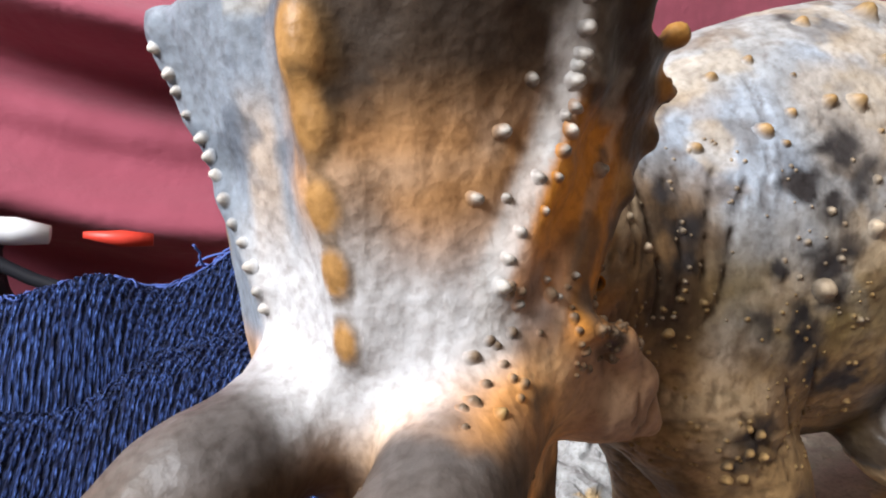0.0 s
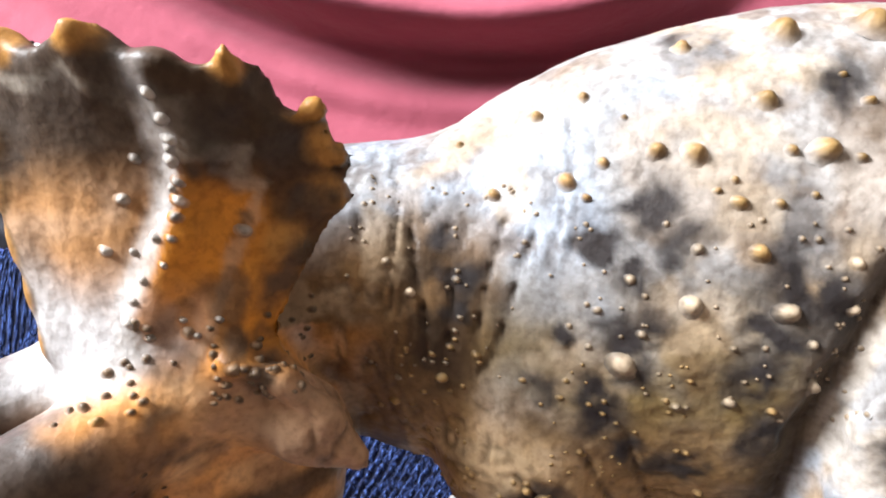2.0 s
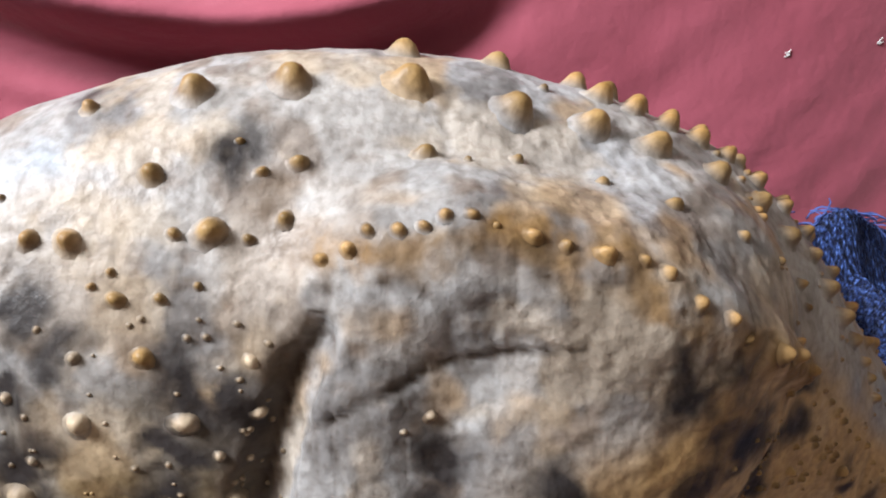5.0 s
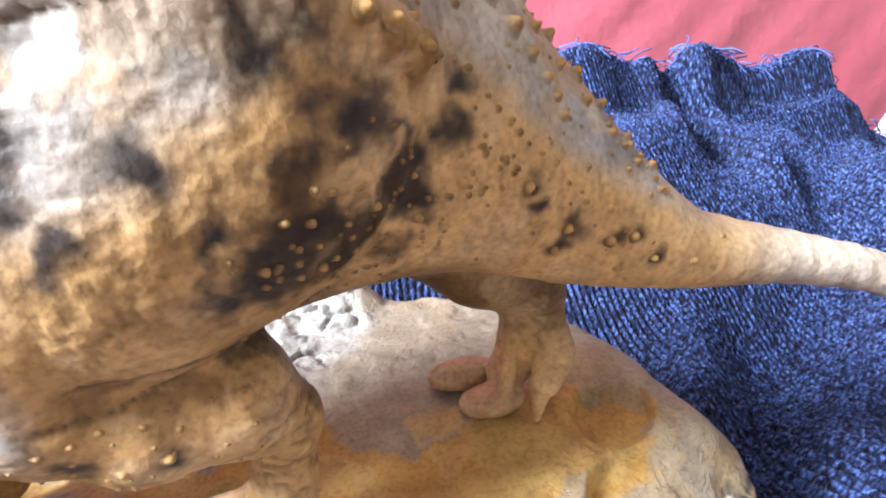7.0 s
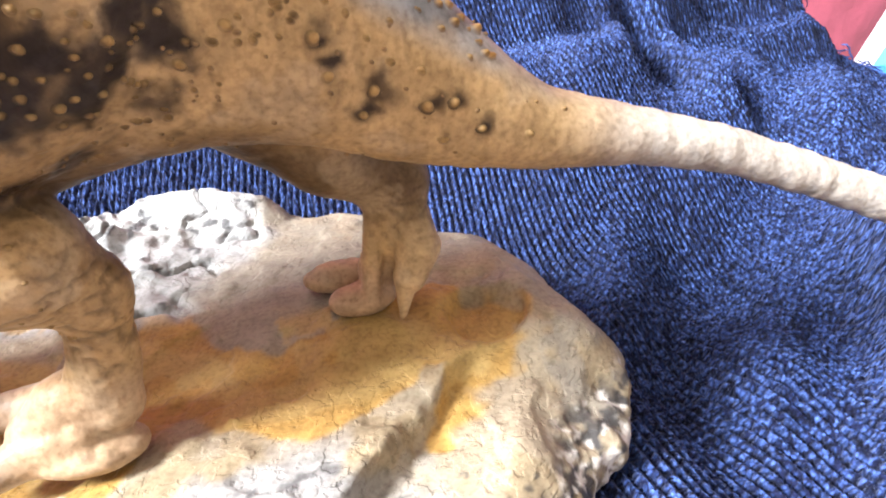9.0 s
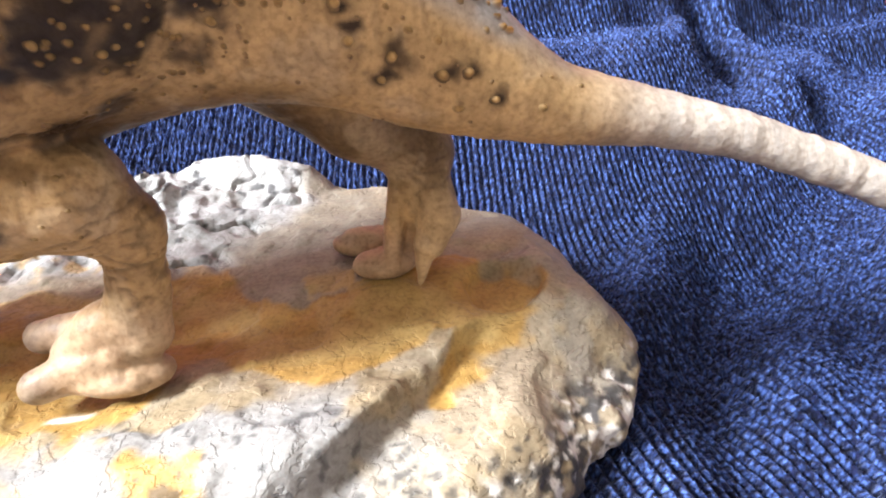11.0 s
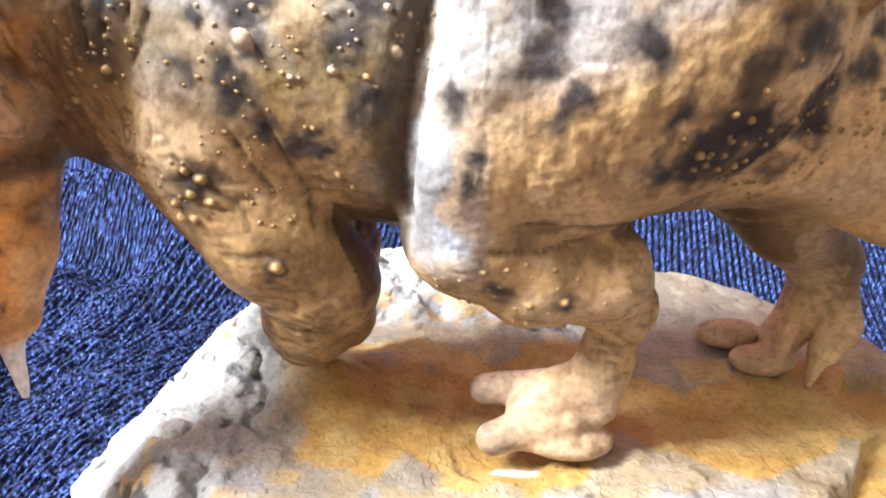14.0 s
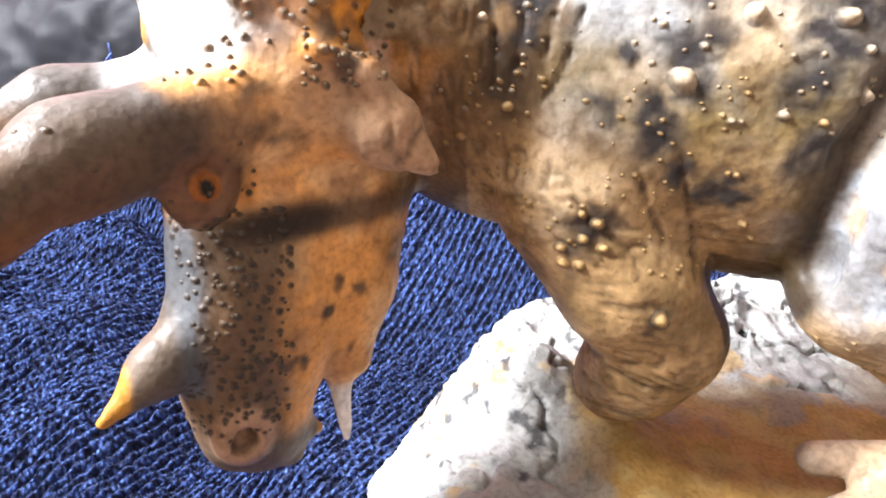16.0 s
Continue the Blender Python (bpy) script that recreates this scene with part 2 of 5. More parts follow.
    def skin(self):
        """Vertices and quads of the surface."""
        d, n = self.d, self.n
        inside = d < 0
        c = np.zeros((n[0] - 1, n[1] - 1, n[2] - 1), np.int8)
        corners = [(i, j, k) for i in (0, 1) for j in (0, 1) for k in (0, 1)]
        for i, j, k in corners:
            c += inside[i:n[0] - 1 + i, j:n[1] - 1 + j, k:n[2] - 1 + k]
        cells = np.argwhere((c > 0) & (c < 8))
        number = np.full(c.shape, -1, np.int32)
        number[tuple(cells.T)] = np.arange(len(cells))
        value = {o: d[tuple((cells + o).T)] for o in corners}
        total, count = np.zeros((len(cells), 3)), np.zeros(len(cells))
        for o in corners:
            for axis in range(3):
                if o[axis]:
                    continue
                p = tuple(v + (1 if a == axis else 0) for a, v in enumerate(o))
                a, b = value[o], value[p]
                cross = (a < 0) != (b < 0)
                t = np.where(cross, a / np.where(cross, a - b, 1), 0)
                q = np.tile(np.array(o, float), (len(cells), 1))
                q[:, axis] += t
                total += q * cross[:, None]
                count += cross
        verts = self.lo + self.h * (cells + total / count[:, None])
        quads = []
        for axis in range(3):
            u, v = (axis + 1) % 3, (axis + 2) % 3
            step = np.eye(3, dtype=int)
            m = [slice(1, n[q] - 1) for q in range(3)]
            m[axis] = slice(0, n[axis] - 1)
            far = list(m)
            far[axis] = slice(1, n[axis])
            a, b = inside[tuple(m)], inside[tuple(far)]
            edges = np.argwhere(a != b)
            start = a[tuple(edges.T)]
            edges[:, u] += 1
            edges[:, v] += 1
            f = [number[tuple((edges - o).T)] for o in (step[u] + step[v], step[v], 0 * step[u], step[u])]
            f = np.stack(f, 1)
            quads.append(np.where(start[:, None], f, f[:, ::-1]))
        return verts, np.concatenate(quads)


def clay_object(name, verts, quads, colours, mat):
    me = bpy.data.meshes.new(name)
    me.from_pydata(verts.tolist(), [], quads if isinstance(quads, list) else quads.tolist())
    a = me.color_attributes.new("paint", "FLOAT_COLOR", "POINT")
    a.data.foreach_set("color", np.concatenate([colours, np.ones((len(colours), 1))], 1).astype(np.float32).ravel())
    me.materials.append(mat)
    me.shade_smooth()
    return new(name, me)


def normals_of(verts, quads):
    n = np.cross(verts[quads[:, 2]] - verts[quads[:, 0]], verts[quads[:, 3]] - verts[quads[:, 1]])
    out = np.zeros_like(verts)
    for i in range(4):
        for a in range(3):
            out[:, a] += np.bincount(quads[:, i], n[:, a], len(verts))
    return out / np.maximum(np.linalg.norm(out, axis=1, keepdims=True), 1e-12)


# ---- the room ----
def wall(name, *b):
    return tagged(solid(name, *b, WALL_PAINT), "plain ochre-beige painted wall of the room", "wall", kind="structure")


tagged(solid("floor", -1.85, 2.0, -2.0, 1.2, -0.51, -0.45, FLOOR_WOOD), "dark brown wooden floor under the table", "floor", kind="structure")
tagged(solid("ceiling", -1.85, 2.0, -2.0, 1.2, 2.4, 2.46, CEILING_PAINT), "plain cream painted ceiling of the room", "ceiling", kind="structure")
wall("wall_north", -1.85, 2.0, 1.2, 1.3, -0.45, 2.4)
wall("wall_south", -1.85, 2.0, -2.1, -2.0, -0.45, 2.4)
wall("wall_east", 2.0, 2.1, -2.0, 1.2, -0.45, 2.4)
# the window wall, in four pieces round the opening
wall("wall_west", -1.95, -1.85, -2.0, -1.02, -0.45, 2.4)
wall("wall_west_2", -1.95, -1.85, -0.02, 1.2, -0.45, 2.4)
wall("wall_west_3", -1.95, -1.85, -1.02, -0.02, -0.45, 1.33)
wall("wall_west_4", -1.95, -1.85, -1.02, -0.02, 2.33, 2.4)

table = tagged(new("table"), "dark wooden table under the blue blanket", "table")
part("top", box(bmesh.new(), -0.75, 1.5, 0.04, 1.0, -0.09, -0.06, 0.004), FLOOR_WOOD, table)
for lx in (-0.70, 1.40):
    for ly in (0.09, 0.90):
        part("leg", box(bmesh.new(), lx, lx + 0.05, ly, ly + 0.05, -0.45, -0.09, 0.004), FLOOR_WOOD, table)


# ---- the red cloth behind ----
def drape(x, z):
    """How far the hanging cloth stands out towards the room, in folds that sag like swags."""
    sag = z - 0.36 - 0.55 * (x + 0.05) ** 2
    a = sag * 26 + 1.2 * np.sin(x * 3.0)
    return 0.060 * (1 - 0.975 * smoothstep(0.12, 0.52, x)) * np.sin(a + 0.75 * np.sin(a)) + (1 - 0.93 * smoothstep(0.2, 0.5, x)) * (0.012 * np.sin(sag * 61 + x * 9) + 0.01 * np.sin(x * 17 + z * 9)) + 0.005 * np.sin(x * 11 - z * 5)


def sheet(name, nx, nz, place, mat, thick=0.0015, chart=None):
    """A sheet of cloth on a grid, with two sides."""
    u, v = np.meshgrid(np.linspace(0, 1, nx), np.linspace(0, 1, nz), indexing="ij")
    p = place(u.ravel(), v.ravel())
    i = np.arange(nx * nz).reshape(nx, nz)
    q = np.stack([i[:-1, :-1], i[1:, :-1], i[1:, 1:], i[:-1, 1:]], -1).reshape(-1, 4)
    me = bpy.data.meshes.new(name)
    me.from_pydata(p.tolist(), [], q.tolist())
    uv = me.uv_layers.new(name="UVMap")
    loops = np.zeros(len(me.loops), np.int32)
    me.loops.foreach_get("vertex_index", loops)
    flat = np.stack(chart(p[:, 0], p[:, 1]) if chart else (p[:, 0], p[:, 2]), 1)
    uv.data.foreach_set("uv", flat[loops].astype(np.float32).ravel())
    me.materials.append(mat)
    me.shade_smooth()
    ob = new(name, me)
    solidify = ob.modifiers.new("thickness", "SOLIDIFY")
    solidify.thickness, solidify.offset = thick, -1
    return ob


def red_place(u, v):
    x, z = -1.3 + 2.9 * u, -0.02 + 1.35 * v
    return np.stack([x, 0.9 - drape(x, z), z], 1)


tagged(sheet("red_sheet", 260, 160, red_place, RED_CLOTH), "dark red cotton sheet hung in sagging folds", "sheet")


# ---- the blue blanket ----
def blanket_edge(x):
    return np.interp(x, [-0.6, -0.3, 0.2, 0.6, 0.8, 1.2], [0.62, 0.58, 0.57, 0.63, 0.70, 0.71]) + 0.006 * np.sin(x * 23)


def blanket_height(x, y):
    places = [-0.6, -0.35, -0.1, 0.02, 0.3, 0.62, 0.72, 0.83, 0.935, 0.975, 1.12]
    slope = np.interp(x, places, [0.05, 0.095, 0.090, 0.125, 0.13, 0.125, 0.095, 0.082, 0.06, 0.03, 0.0])
    until = np.interp(x, places, [0.55, 0.55, 0.50, 0.50, 0.52, 0.56, 0.60, 0.66, 0.68, 0.68, 0.68])
    roll = np.interp(x, places, [0.03, 0.04, 0.045, 0.05, 0.05, 0.055, 0.075, 0.075, 0.082, 0.04, 0.0])
    edge = blanket_edge(x)
    z = slope * smoothstep(0.35, until, y) + roll * smoothstep(edge - 0.06, edge - 0.01, y)
    p = np.stack([x, y, 0 * x], 1)
    z = z + 0.012 * (grain(p, 7.0, 3, 2) - 0.5) * smoothstep(0.1, 0.3, y)
    # folds that run out from the foot of the base
    far = smoothstep(0.52, 0.62, x) + smoothstep(0.06, -0.07, x)
    z = z + far * (0.008 * np.sin((x + 0.6 * y) * 34) + 0.005 * np.sin((x - 0.9 * y) * 51))
    # it sinks towards the near edge of the table
    z = z - 0.10 * smoothstep(0.15, -0.06, y) - 0.045 * smoothstep(0.34, 0.12, y) * smoothstep(0.09, -0.02, x)
    # one deep crease across the left, rolls towards the right
    z = z - 0.05 * np.exp(-((y - 0.44 + 0.25 * (x + 0.1)) / 0.026) ** 2) * smoothstep(0.02, -0.05, x) * smoothstep(-0.5, -0.3, x)
    lip = smoothstep(-0.03, -0.09, x) * smoothstep(-0.56, -0.46, x)
    z = z + lip * (0.020 * np.exp(-((y - 0.566 - 0.02 * np.sin(x * 19)) / 0.020) ** 2) - 0.038 * np.exp(-((y - 0.530 - 0.02 * np.sin(x * 19)) / 0.014) ** 2))
    # dip added right of the base, so the base keeps light off it
    side = x - 0.55 * np.maximum(y - 0.25, 0)
    z = z - 0.034 * smoothstep(0.51, 0.57, side) * smoothstep(0.52, 0.38, y) * smoothstep(0.80, 0.70, side)
    z = z + 0.085 * np.exp(-((x - 0.71 - 0.45 * (y - 0.2)) / 0.030) ** 2) * smoothstep(0.46, 0.34, y)
    # lift added at the far left, turning it from the window to darken it
    z = z + np.minimum(0.22 * np.maximum(-0.06 - x, 0), 0.055) * smoothstep(0.50, 0.40, y)
    # far right: two short ridges with a hollow between them, and a rolled fold along the edge
    for at, lean, high, wide, y0, y1 in ((0.676, 0.10, 0.026, 0.017, 0.50, 0.60), (0.738, -0.12, 0.030, 0.018, 0.44, 0.54)):
        z = z + high * np.exp(-((x - at - lean * (y - 0.62)) / wide) ** 2) * smoothstep(y0, y1, y) * smoothstep(0.675, 0.615, y)
    z = z - 0.026 * np.exp(-((x - 0.707) / 0.016) ** 2 - ((y - 0.62) / 0.05) ** 2)
    crest = 0.640 + 0.10 * (x - 0.75)
    along = smoothstep(0.72, 0.75, x) * smoothstep(1.0, 0.95, x)
    z = z + along * (0.026 * np.exp(-((y - crest) / 0.014) ** 2) - 0.014 * np.exp(-((y - crest - 0.024) / 0.010) ** 2))
    z = z + 0.010 * np.exp(-((x - 0.86 - 0.5 * (y - 0.5)) / 0.03) ** 2) * smoothstep(0.40, 0.48, y) * smoothstep(0.62, 0.56, y)
    return z - 0.004


def knit_chart(x, y):
    """Where a place on the blanket lies in the knit: across the ribs and along them."""
    p = np.stack([x, y, 0 * x], 1)
    across = x + np.interp(x, [-0.2, 0.05, 0.20, 0.36, 0.5, 0.8], [-0.45, -0.50, -0.35, 0.0, 0.18, 0.45]) * (y - 0.3)
    return across + 0.035 * (grain(p, 6.0, 71, 2) - 0.5), y * 1.03


def blanket_place(u, v):
    x = -0.62 + 1.85 * u
    y = -0.1 + (blanket_edge(x) + 0.1) * v
    across, along = knit_chart(x, y)
    loop = grain(np.stack([across, along, 0 * x], 1), 150, 72, 2)
    rib = 0.0023 * np.cos(across * math.tau / RIB + 3 * (loop - 0.5)) + 0.0036 * (loop - 0.5)
    return np.stack([x, y, blanket_height(x, y) + rib], 1)


tagged(sheet("blanket", 1250, 330, blanket_place, BLUE_KNIT, 0.003, knit_chart), "blue ribbed knitted chenille blanket with a fringed edge, rumpled", "blanket")


# ---- the sculpted base ----
def base_top(x, y):
    p = np.stack([x.ravel(), y.ravel(), 0 * x.ravel()], 1)
    n1 = grain(p, 22, 5, 3).reshape(x.shape)
    n2 = grain(p, 55, 6, 3).reshape(x.shape)
    z = 0.044 + 0.006 * (n1 - 0.5) + 0.012 * smoothstep(0.18, 0.28, y) + 0.004 * smoothstep(0.2, 0.25, y) * smoothstep(0.32, 0.37, x)
    # ridge of rock along the back, boulder beside the forefoot
    z = z + np.interp(x, (0.18, 0.26, 0.30, 0.332, 0.348, 0.362, 0.40, 0.44, 0.48), (0.0, 0.018, 0.030, 0.030, 0.022, 0.006, 0.002, -0.008, -0.014)) * np.exp(-((y - 0.388) / 0.032) ** 2)
    z = z + 0.024 * np.exp(-((x - 0.235) / 0.07) ** 2 - ((y - 0.335) / 0.045) ** 2) * (0.3 + 1.4 * n2)
    z = z + 0.036 * np.exp(-((x - 0.148) / 0.024) ** 2 - ((y - 0.232) / 0.026) ** 2) + 0.018 * np.exp(-((x - 0.188) / 0.026) ** 2 - ((y - 0.205) / 0.022) ** 2) - 0.012 * smoothstep(0.135, 0.08, x)
    # a ledge that steps down towards the near corner
    across = (x - 0.365) * 0.75 - (y - 0.125) * 0.66 + 0.012 * (n2 - 0.5)
    z = z - 0.013 * smoothstep(0.0, 0.006, across) * smoothstep(0.225, 0.195, y)
    # hollow by the far hind foot
    hole = np.sqrt(((x - 0.458) / 0.018) ** 2 + ((y - 0.236) / 0.017) ** 2) + 0.5 * (n2 - 0.5)
    z = z - 0.007 * smoothstep(1.15, 0.8, hole)
    # flaked layers
    return z + 0.0025 * np.floor(5 * n1 + 0.8 * n2) / 2 - 0.003


def sculpt_base():
    clay = Clay((0.04, 0.07, -0.012), (0.56, 0.45, 0.115), 0.0018)
    s, (x, y, z) = clay.window((0.04, 0.07, -0.012), (0.56, 0.45, 0.115))
    X, Y = np.broadcast_arrays(x, y)
    X, Y = X[:, :, 0], Y[:, :, 0]
    p = np.stack([X.ravel(), Y.ravel(), 0 * X.ravel()], 1)
    wob = 0.03 * (grain(p, 14, 9, 3).reshape(X.shape) - 0.5)
    r = (np.abs((X - 0.290) / 0.224) ** 3.2 + np.abs((Y - 0.258) / 0.146) ** 3.0) ** (1 / 3.1)
    out = (r - 1) * 0.16 + wob
    corner = 0.95 * (0.34 * (Y - 0.212) - (X - 0.070)) + 0.5 * wob
    out = np.maximum(out, corner)
    top = base_top(X, Y) - 0.016 * smoothstep(-0.03, 0.0, out)
    side = out[:, :, None] + 0.006 * np.sin(z * 160 + X[:, :, None] * 40) * 0.4
    up = (z - top[:, :, None]) * 0.9
    low = 0.001 - z
    k = 0.012
    g = np.maximum(k - np.abs(side - up), 0) / k
    e = np.maximum(side, up) + g * g * k * 0.25
    clay.d = np.maximum(e, low).astype(np.float32)
    verts, quads = clay.skin()
    n = normals_of(verts, quads)
    rough = grain(verts, 120, 2, 3) - 0.5
    x, y, z = verts.T
    rocky = np.clip(smoothstep(0.185, 0.155, x + 0.03 * (grain(verts, 45, 28, 2) - 0.5)) + smoothstep(0.3, 0.34, y) * smoothstep(0.355, 0.330, x + 0.04 * (grain(verts, 40, 18, 2) - 0.5)) + smoothstep(0.262, 0.280, y) * smoothstep(0.33, 0.30, x), 0, 1)
    gravel = smoothstep(0.030, 0.018, z + 0.012 * rough) * (x > 0.3)
    flake = np.abs(grain(verts * np.array((1.0, 1.0, 1.6)), 24, 26, 3) - 0.5)
    step = np.floor(grain(verts, 60, 27, 2) * 9) / 9 - 0.5
    stone = np.clip(rocky + gravel, 0, 1)
    verts = verts + n * (rough * (0.001 + 0.0026 * stone + 0.003 * gravel) - 0.005 * rocky * smoothstep(0.035, 0.0, flake) + 0.004 * rocky * step)[:, None]
    # paint
    ochre, cream, grey, white, dark, rust = (np.array(c) for c in ((0.37, 0.225, 0.060), (0.265, 0.215, 0.140), (0.235, 0.222, 0.195), (0.29, 0.30, 0.305), (0.045, 0.045, 0.048), (0.28, 0.18, 0.065)))
    g1, g2, g3 = grain(verts, 16, 21, 4), grain(verts, 24, 22, 4), grain(verts, 40, 24, 3)
    c = np.tile(cream, (len(verts), 1))
    c = over(c, (0.29, 0.25, 0.185), smoothstep(0.47, 0.51, g3) * 0.8)
    c = over(c, grey, smoothstep(0.50, 0.55, g2) * 0.6)
    c = over(c, (0.235, 0.235, 0.23), smoothstep(0.48, 0.52, g1 + 0.15 * (g3 - 0.5)) * smoothstep(0.185, 0.155, y) * smoothstep(0.43, 0.38, x))
    pool = np.exp(-((x - 0.24) / 0.085) ** 2 - ((y - 0.205) / 0.050) ** 2) + 0.8 * np.exp(-((x - 0.39) / 0.08) ** 2 - ((y - 0.215) / 0.030) ** 2)
    c = over(c, ochre, smoothstep(0.27, 0.36, pool + 1.5 * (g1 - 0.5) + 0.7 * (g3 - 0.5)) * 0.9)
    c = over(c, (0.40, 0.29, 0.115), smoothstep(0.25, 0.4, pool + 0.9 * (g2 - 0.5)) * smoothstep(0.50, 0.54, g3) * 0.8)
    c = over(c, rust, smoothstep(0.55, 0.9, pool + 0.9 * (g2 - 0.5)) * 0.15)
    c = over(c, rust, smoothstep(1.3, 0.9, np.sqrt(((x - 0.458) / 0.018) ** 2 + ((y - 0.236) / 0.017) ** 2)) * 0.25)
    # taupe behind the feet, dark patches between them
    c = over(c, (0.20, 0.182, 0.150), smoothstep(0.262, 0.30, y + 0.03 * (g3 - 0.5)) * (0.62 + 0.6 * g2))
    c = over(c, white, rocky * (0.75 + 0.4 * g3))
    c = over(c, (0.24, 0.23, 0.23), rocky * smoothstep(0.022, 0.004, flake) * 0.55)
    c = over(c, (0.40, 0.28, 0.13), rocky * smoothstep(0.53, 0.62, grain(verts, 60, 25, 3)) * (y < 0.3) * 0.8)
    chip = smoothstep(0.635, 0.685, grain(verts * np.array((1.0, 0.5, 2.0)), 120, 23, 2)) * rocky * smoothstep(0.40, 0.55, grain(verts, 26, 29, 2) + 0.12)
    c = over(c, dark, chip * 0.9)
    c = over(c, dark, smoothstep(0.66, 0.72, grain(verts, 200, 30, 2)) * smoothstep(0.175, 0.15, y) * (x > 0.3) * 0.7)
    c = over(c, dark, gravel * smoothstep(0.42, 0.55, grain(verts, 170, 20, 2)) * 0.95)
    c = over(c, (0.62, 0.61, 0.58), gravel * smoothstep(0.56, 0.62, grain(verts, 200, 19, 2)) * 0.9)
    c = over(c, (0.72, 0.71, 0.69), smoothstep(1.2, 0.7, np.sqrt(((x - 0.276) / 0.010) ** 2 + ((y - 0.170) / 0.0035) ** 2) + 0.6 * (g3 - 0.5)) * 0.95)
    return tagged(clay_object("display_base", verts, quads, c, BASE_PAINT), "painted resin rock base in cream, ochre and white", "base")


sculpt_base()


# ---- the dinosaur statue ----
# head frame: s runs down the face from the brow, u towards the back of the head's outside, l to its left
BROW = np.array((0.028, 0.127, 0.217))
HEAD_S = np.array((0.05, -0.05, -1.0))
HEAD_S = HEAD_S / np.linalg.norm(HEAD_S)
HEAD_U = np.array((-0.69, -0.72, 0.0))
HEAD_U = HEAD_U - HEAD_S * (HEAD_U @ HEAD_S)
HEAD_U = HEAD_U / np.linalg.norm(HEAD_U)
HEAD_L = np.cross(HEAD_U, HEAD_S)


def skull(s, u, l):
    return BROW + s * HEAD_S + u * HEAD_U + l * HEAD_L


def frill_rise(s, l):
    bend = np.clip(23 - (-s - 0.037) * 345, 8, 23)
    return -0.13 * s - np.where(l > 0, bend, 0.48 * bend) * l * l


# points of the shield's rim on its left and right: how high, how far out
RIM = {1: [(-0.0735, 0.013), (-0.0735, 0.036), (-0.069, 0.056), (-0.059, 0.0590), (-0.048, 0.0555), (-0.037, 0.0507), (-0.025, 0.0462)],
       -1: [(-0.0735, 0.003), (-0.0735, 0.028), (-0.072, 0.048), (-0.063, 0.058), (-0.052, 0.060), (-0.041, 0.059), (-0.030, 0.056), (-0.018, 0.050)]}


def shield_edge(s, l):
    """Distance beyond the outline of the shield, with a blunt point at each place of the rim."""
    left = np.interp(s, (-0.08, -0.065, -0.05, -0.035, -0.02, 0.0, 0.02), (0.0605, 0.0605, 0.0562, 0.0500, 0.0445, 0.039, 0.034))
    right = 0.0568 - 0.25 * np.clip(s + 0.025, 0, 0.06)
    e = ((np.abs(l / np.where(l > 0, left, right)) ** 5 + np.abs(np.minimum(s, 0) / 0.074) ** 5 + np.abs(np.maximum(s, 0) / 0.024) ** 5) ** 0.2 - 1) * 0.045
    around = np.arctan2(np.abs(l), -s)
    phase = {k: np.interp(around, [math.atan2(b, -a) for a, b in RIM[k]], list(range(len(RIM[k])))) for k in RIM}
    point = (1 - np.abs(np.sin(np.pi * np.where(l > 0, phase[1], phase[-1])))) ** 1.2
    return e - np.where(l > 0, 0.0006 + 0.0026 * smoothstep(1.0, 0.6, around), 0.0018 + 0.0024 * smoothstep(0.6, 1.0, around)) * point


def torso(clay):
    """Trunk, neck and tail: oval sections along x."""
    xs = [0.05, 0.09, 0.115, 0.14, 0.165, 0.19, 0.22, 0.255, 0.29, 0.33, 0.36, 0.39, 0.42, 0.455, 0.48, 0.52, 0.56, 0.60, 0.64, 0.70, 0.76, 0.80]
    top = [0.252, 0.262, 0.267, 0.284, 0.297, 0.305, 0.312, 0.3135, 0.310, 0.299, 0.287, 0.264, 0.226, 0.184, 0.159, 0.146, 0.133, 0.116, 0.099, 0.069, 0.040, 0.020]
    low = [0.185, 0.163, 0.154, 0.151, 0.148, 0.145, 0.141, 0.140, 0.141, 0.152, 0.155, 0.150, 0.138, 0.130, 0.1255, 0.122, 0.112, 0.096, 0.078, 0.050, 0.024, 0.010]
    mid = [0.190, 0.196, 0.197, 0.197, 0.197, 0.197, 0.197, 0.197, 0.198, 0.200, 0.203, 0.207, 0.212, 0.214, 0.215, 0.215, 0.215, 0.215, 0.214, 0.212, 0.210, 0.208]
    wide = [0.024, 0.034, 0.038, 0.041, 0.049, 0.054, 0.056, 0.056, 0.055, 0.050, 0.045, 0.036, 0.027, 0.022, 0.0175, 0.0125, 0.0105, 0.0098, 0.0102, 0.0095, 0.008, 0.005]
    s, (x, y, z) = clay.window((0.03, 0.1, 0.0), (0.83, 0.3, 0.33))
    fine = np.linspace(0.03, 0.83, 400)

    def curve(values):
        v = np.interp(fine, xs, values)
        v = np.convolve(np.pad(v, 4, mode="edge"), np.ones(9) / 9, "valid")
        return np.interp(x, fine, v).astype(np.float32)

    zt, zl, yc, ry = curve(top), curve(low), curve(mid), curve(wide)
    zc, rz = (zt + zl) / 2, (zt - zl) / 2
    e = (np.sqrt(((y - yc) / ry) ** 2 + ((z - zc) / rz) ** 2) - 1) * np.minimum(ry, rz)
    e = np.maximum(e, np.maximum(0.045 - x, x - 0.8))
    clay.blend(s, e.astype(np.float32), 0.0)


def rim_tip(a, b, side):
    return skull(a * 1.035, frill_rise(a, side * b) + 0.001, side * (b + (0.0045 if b < 0.045 else 0.003) * min(1.0, b / 0.05)))


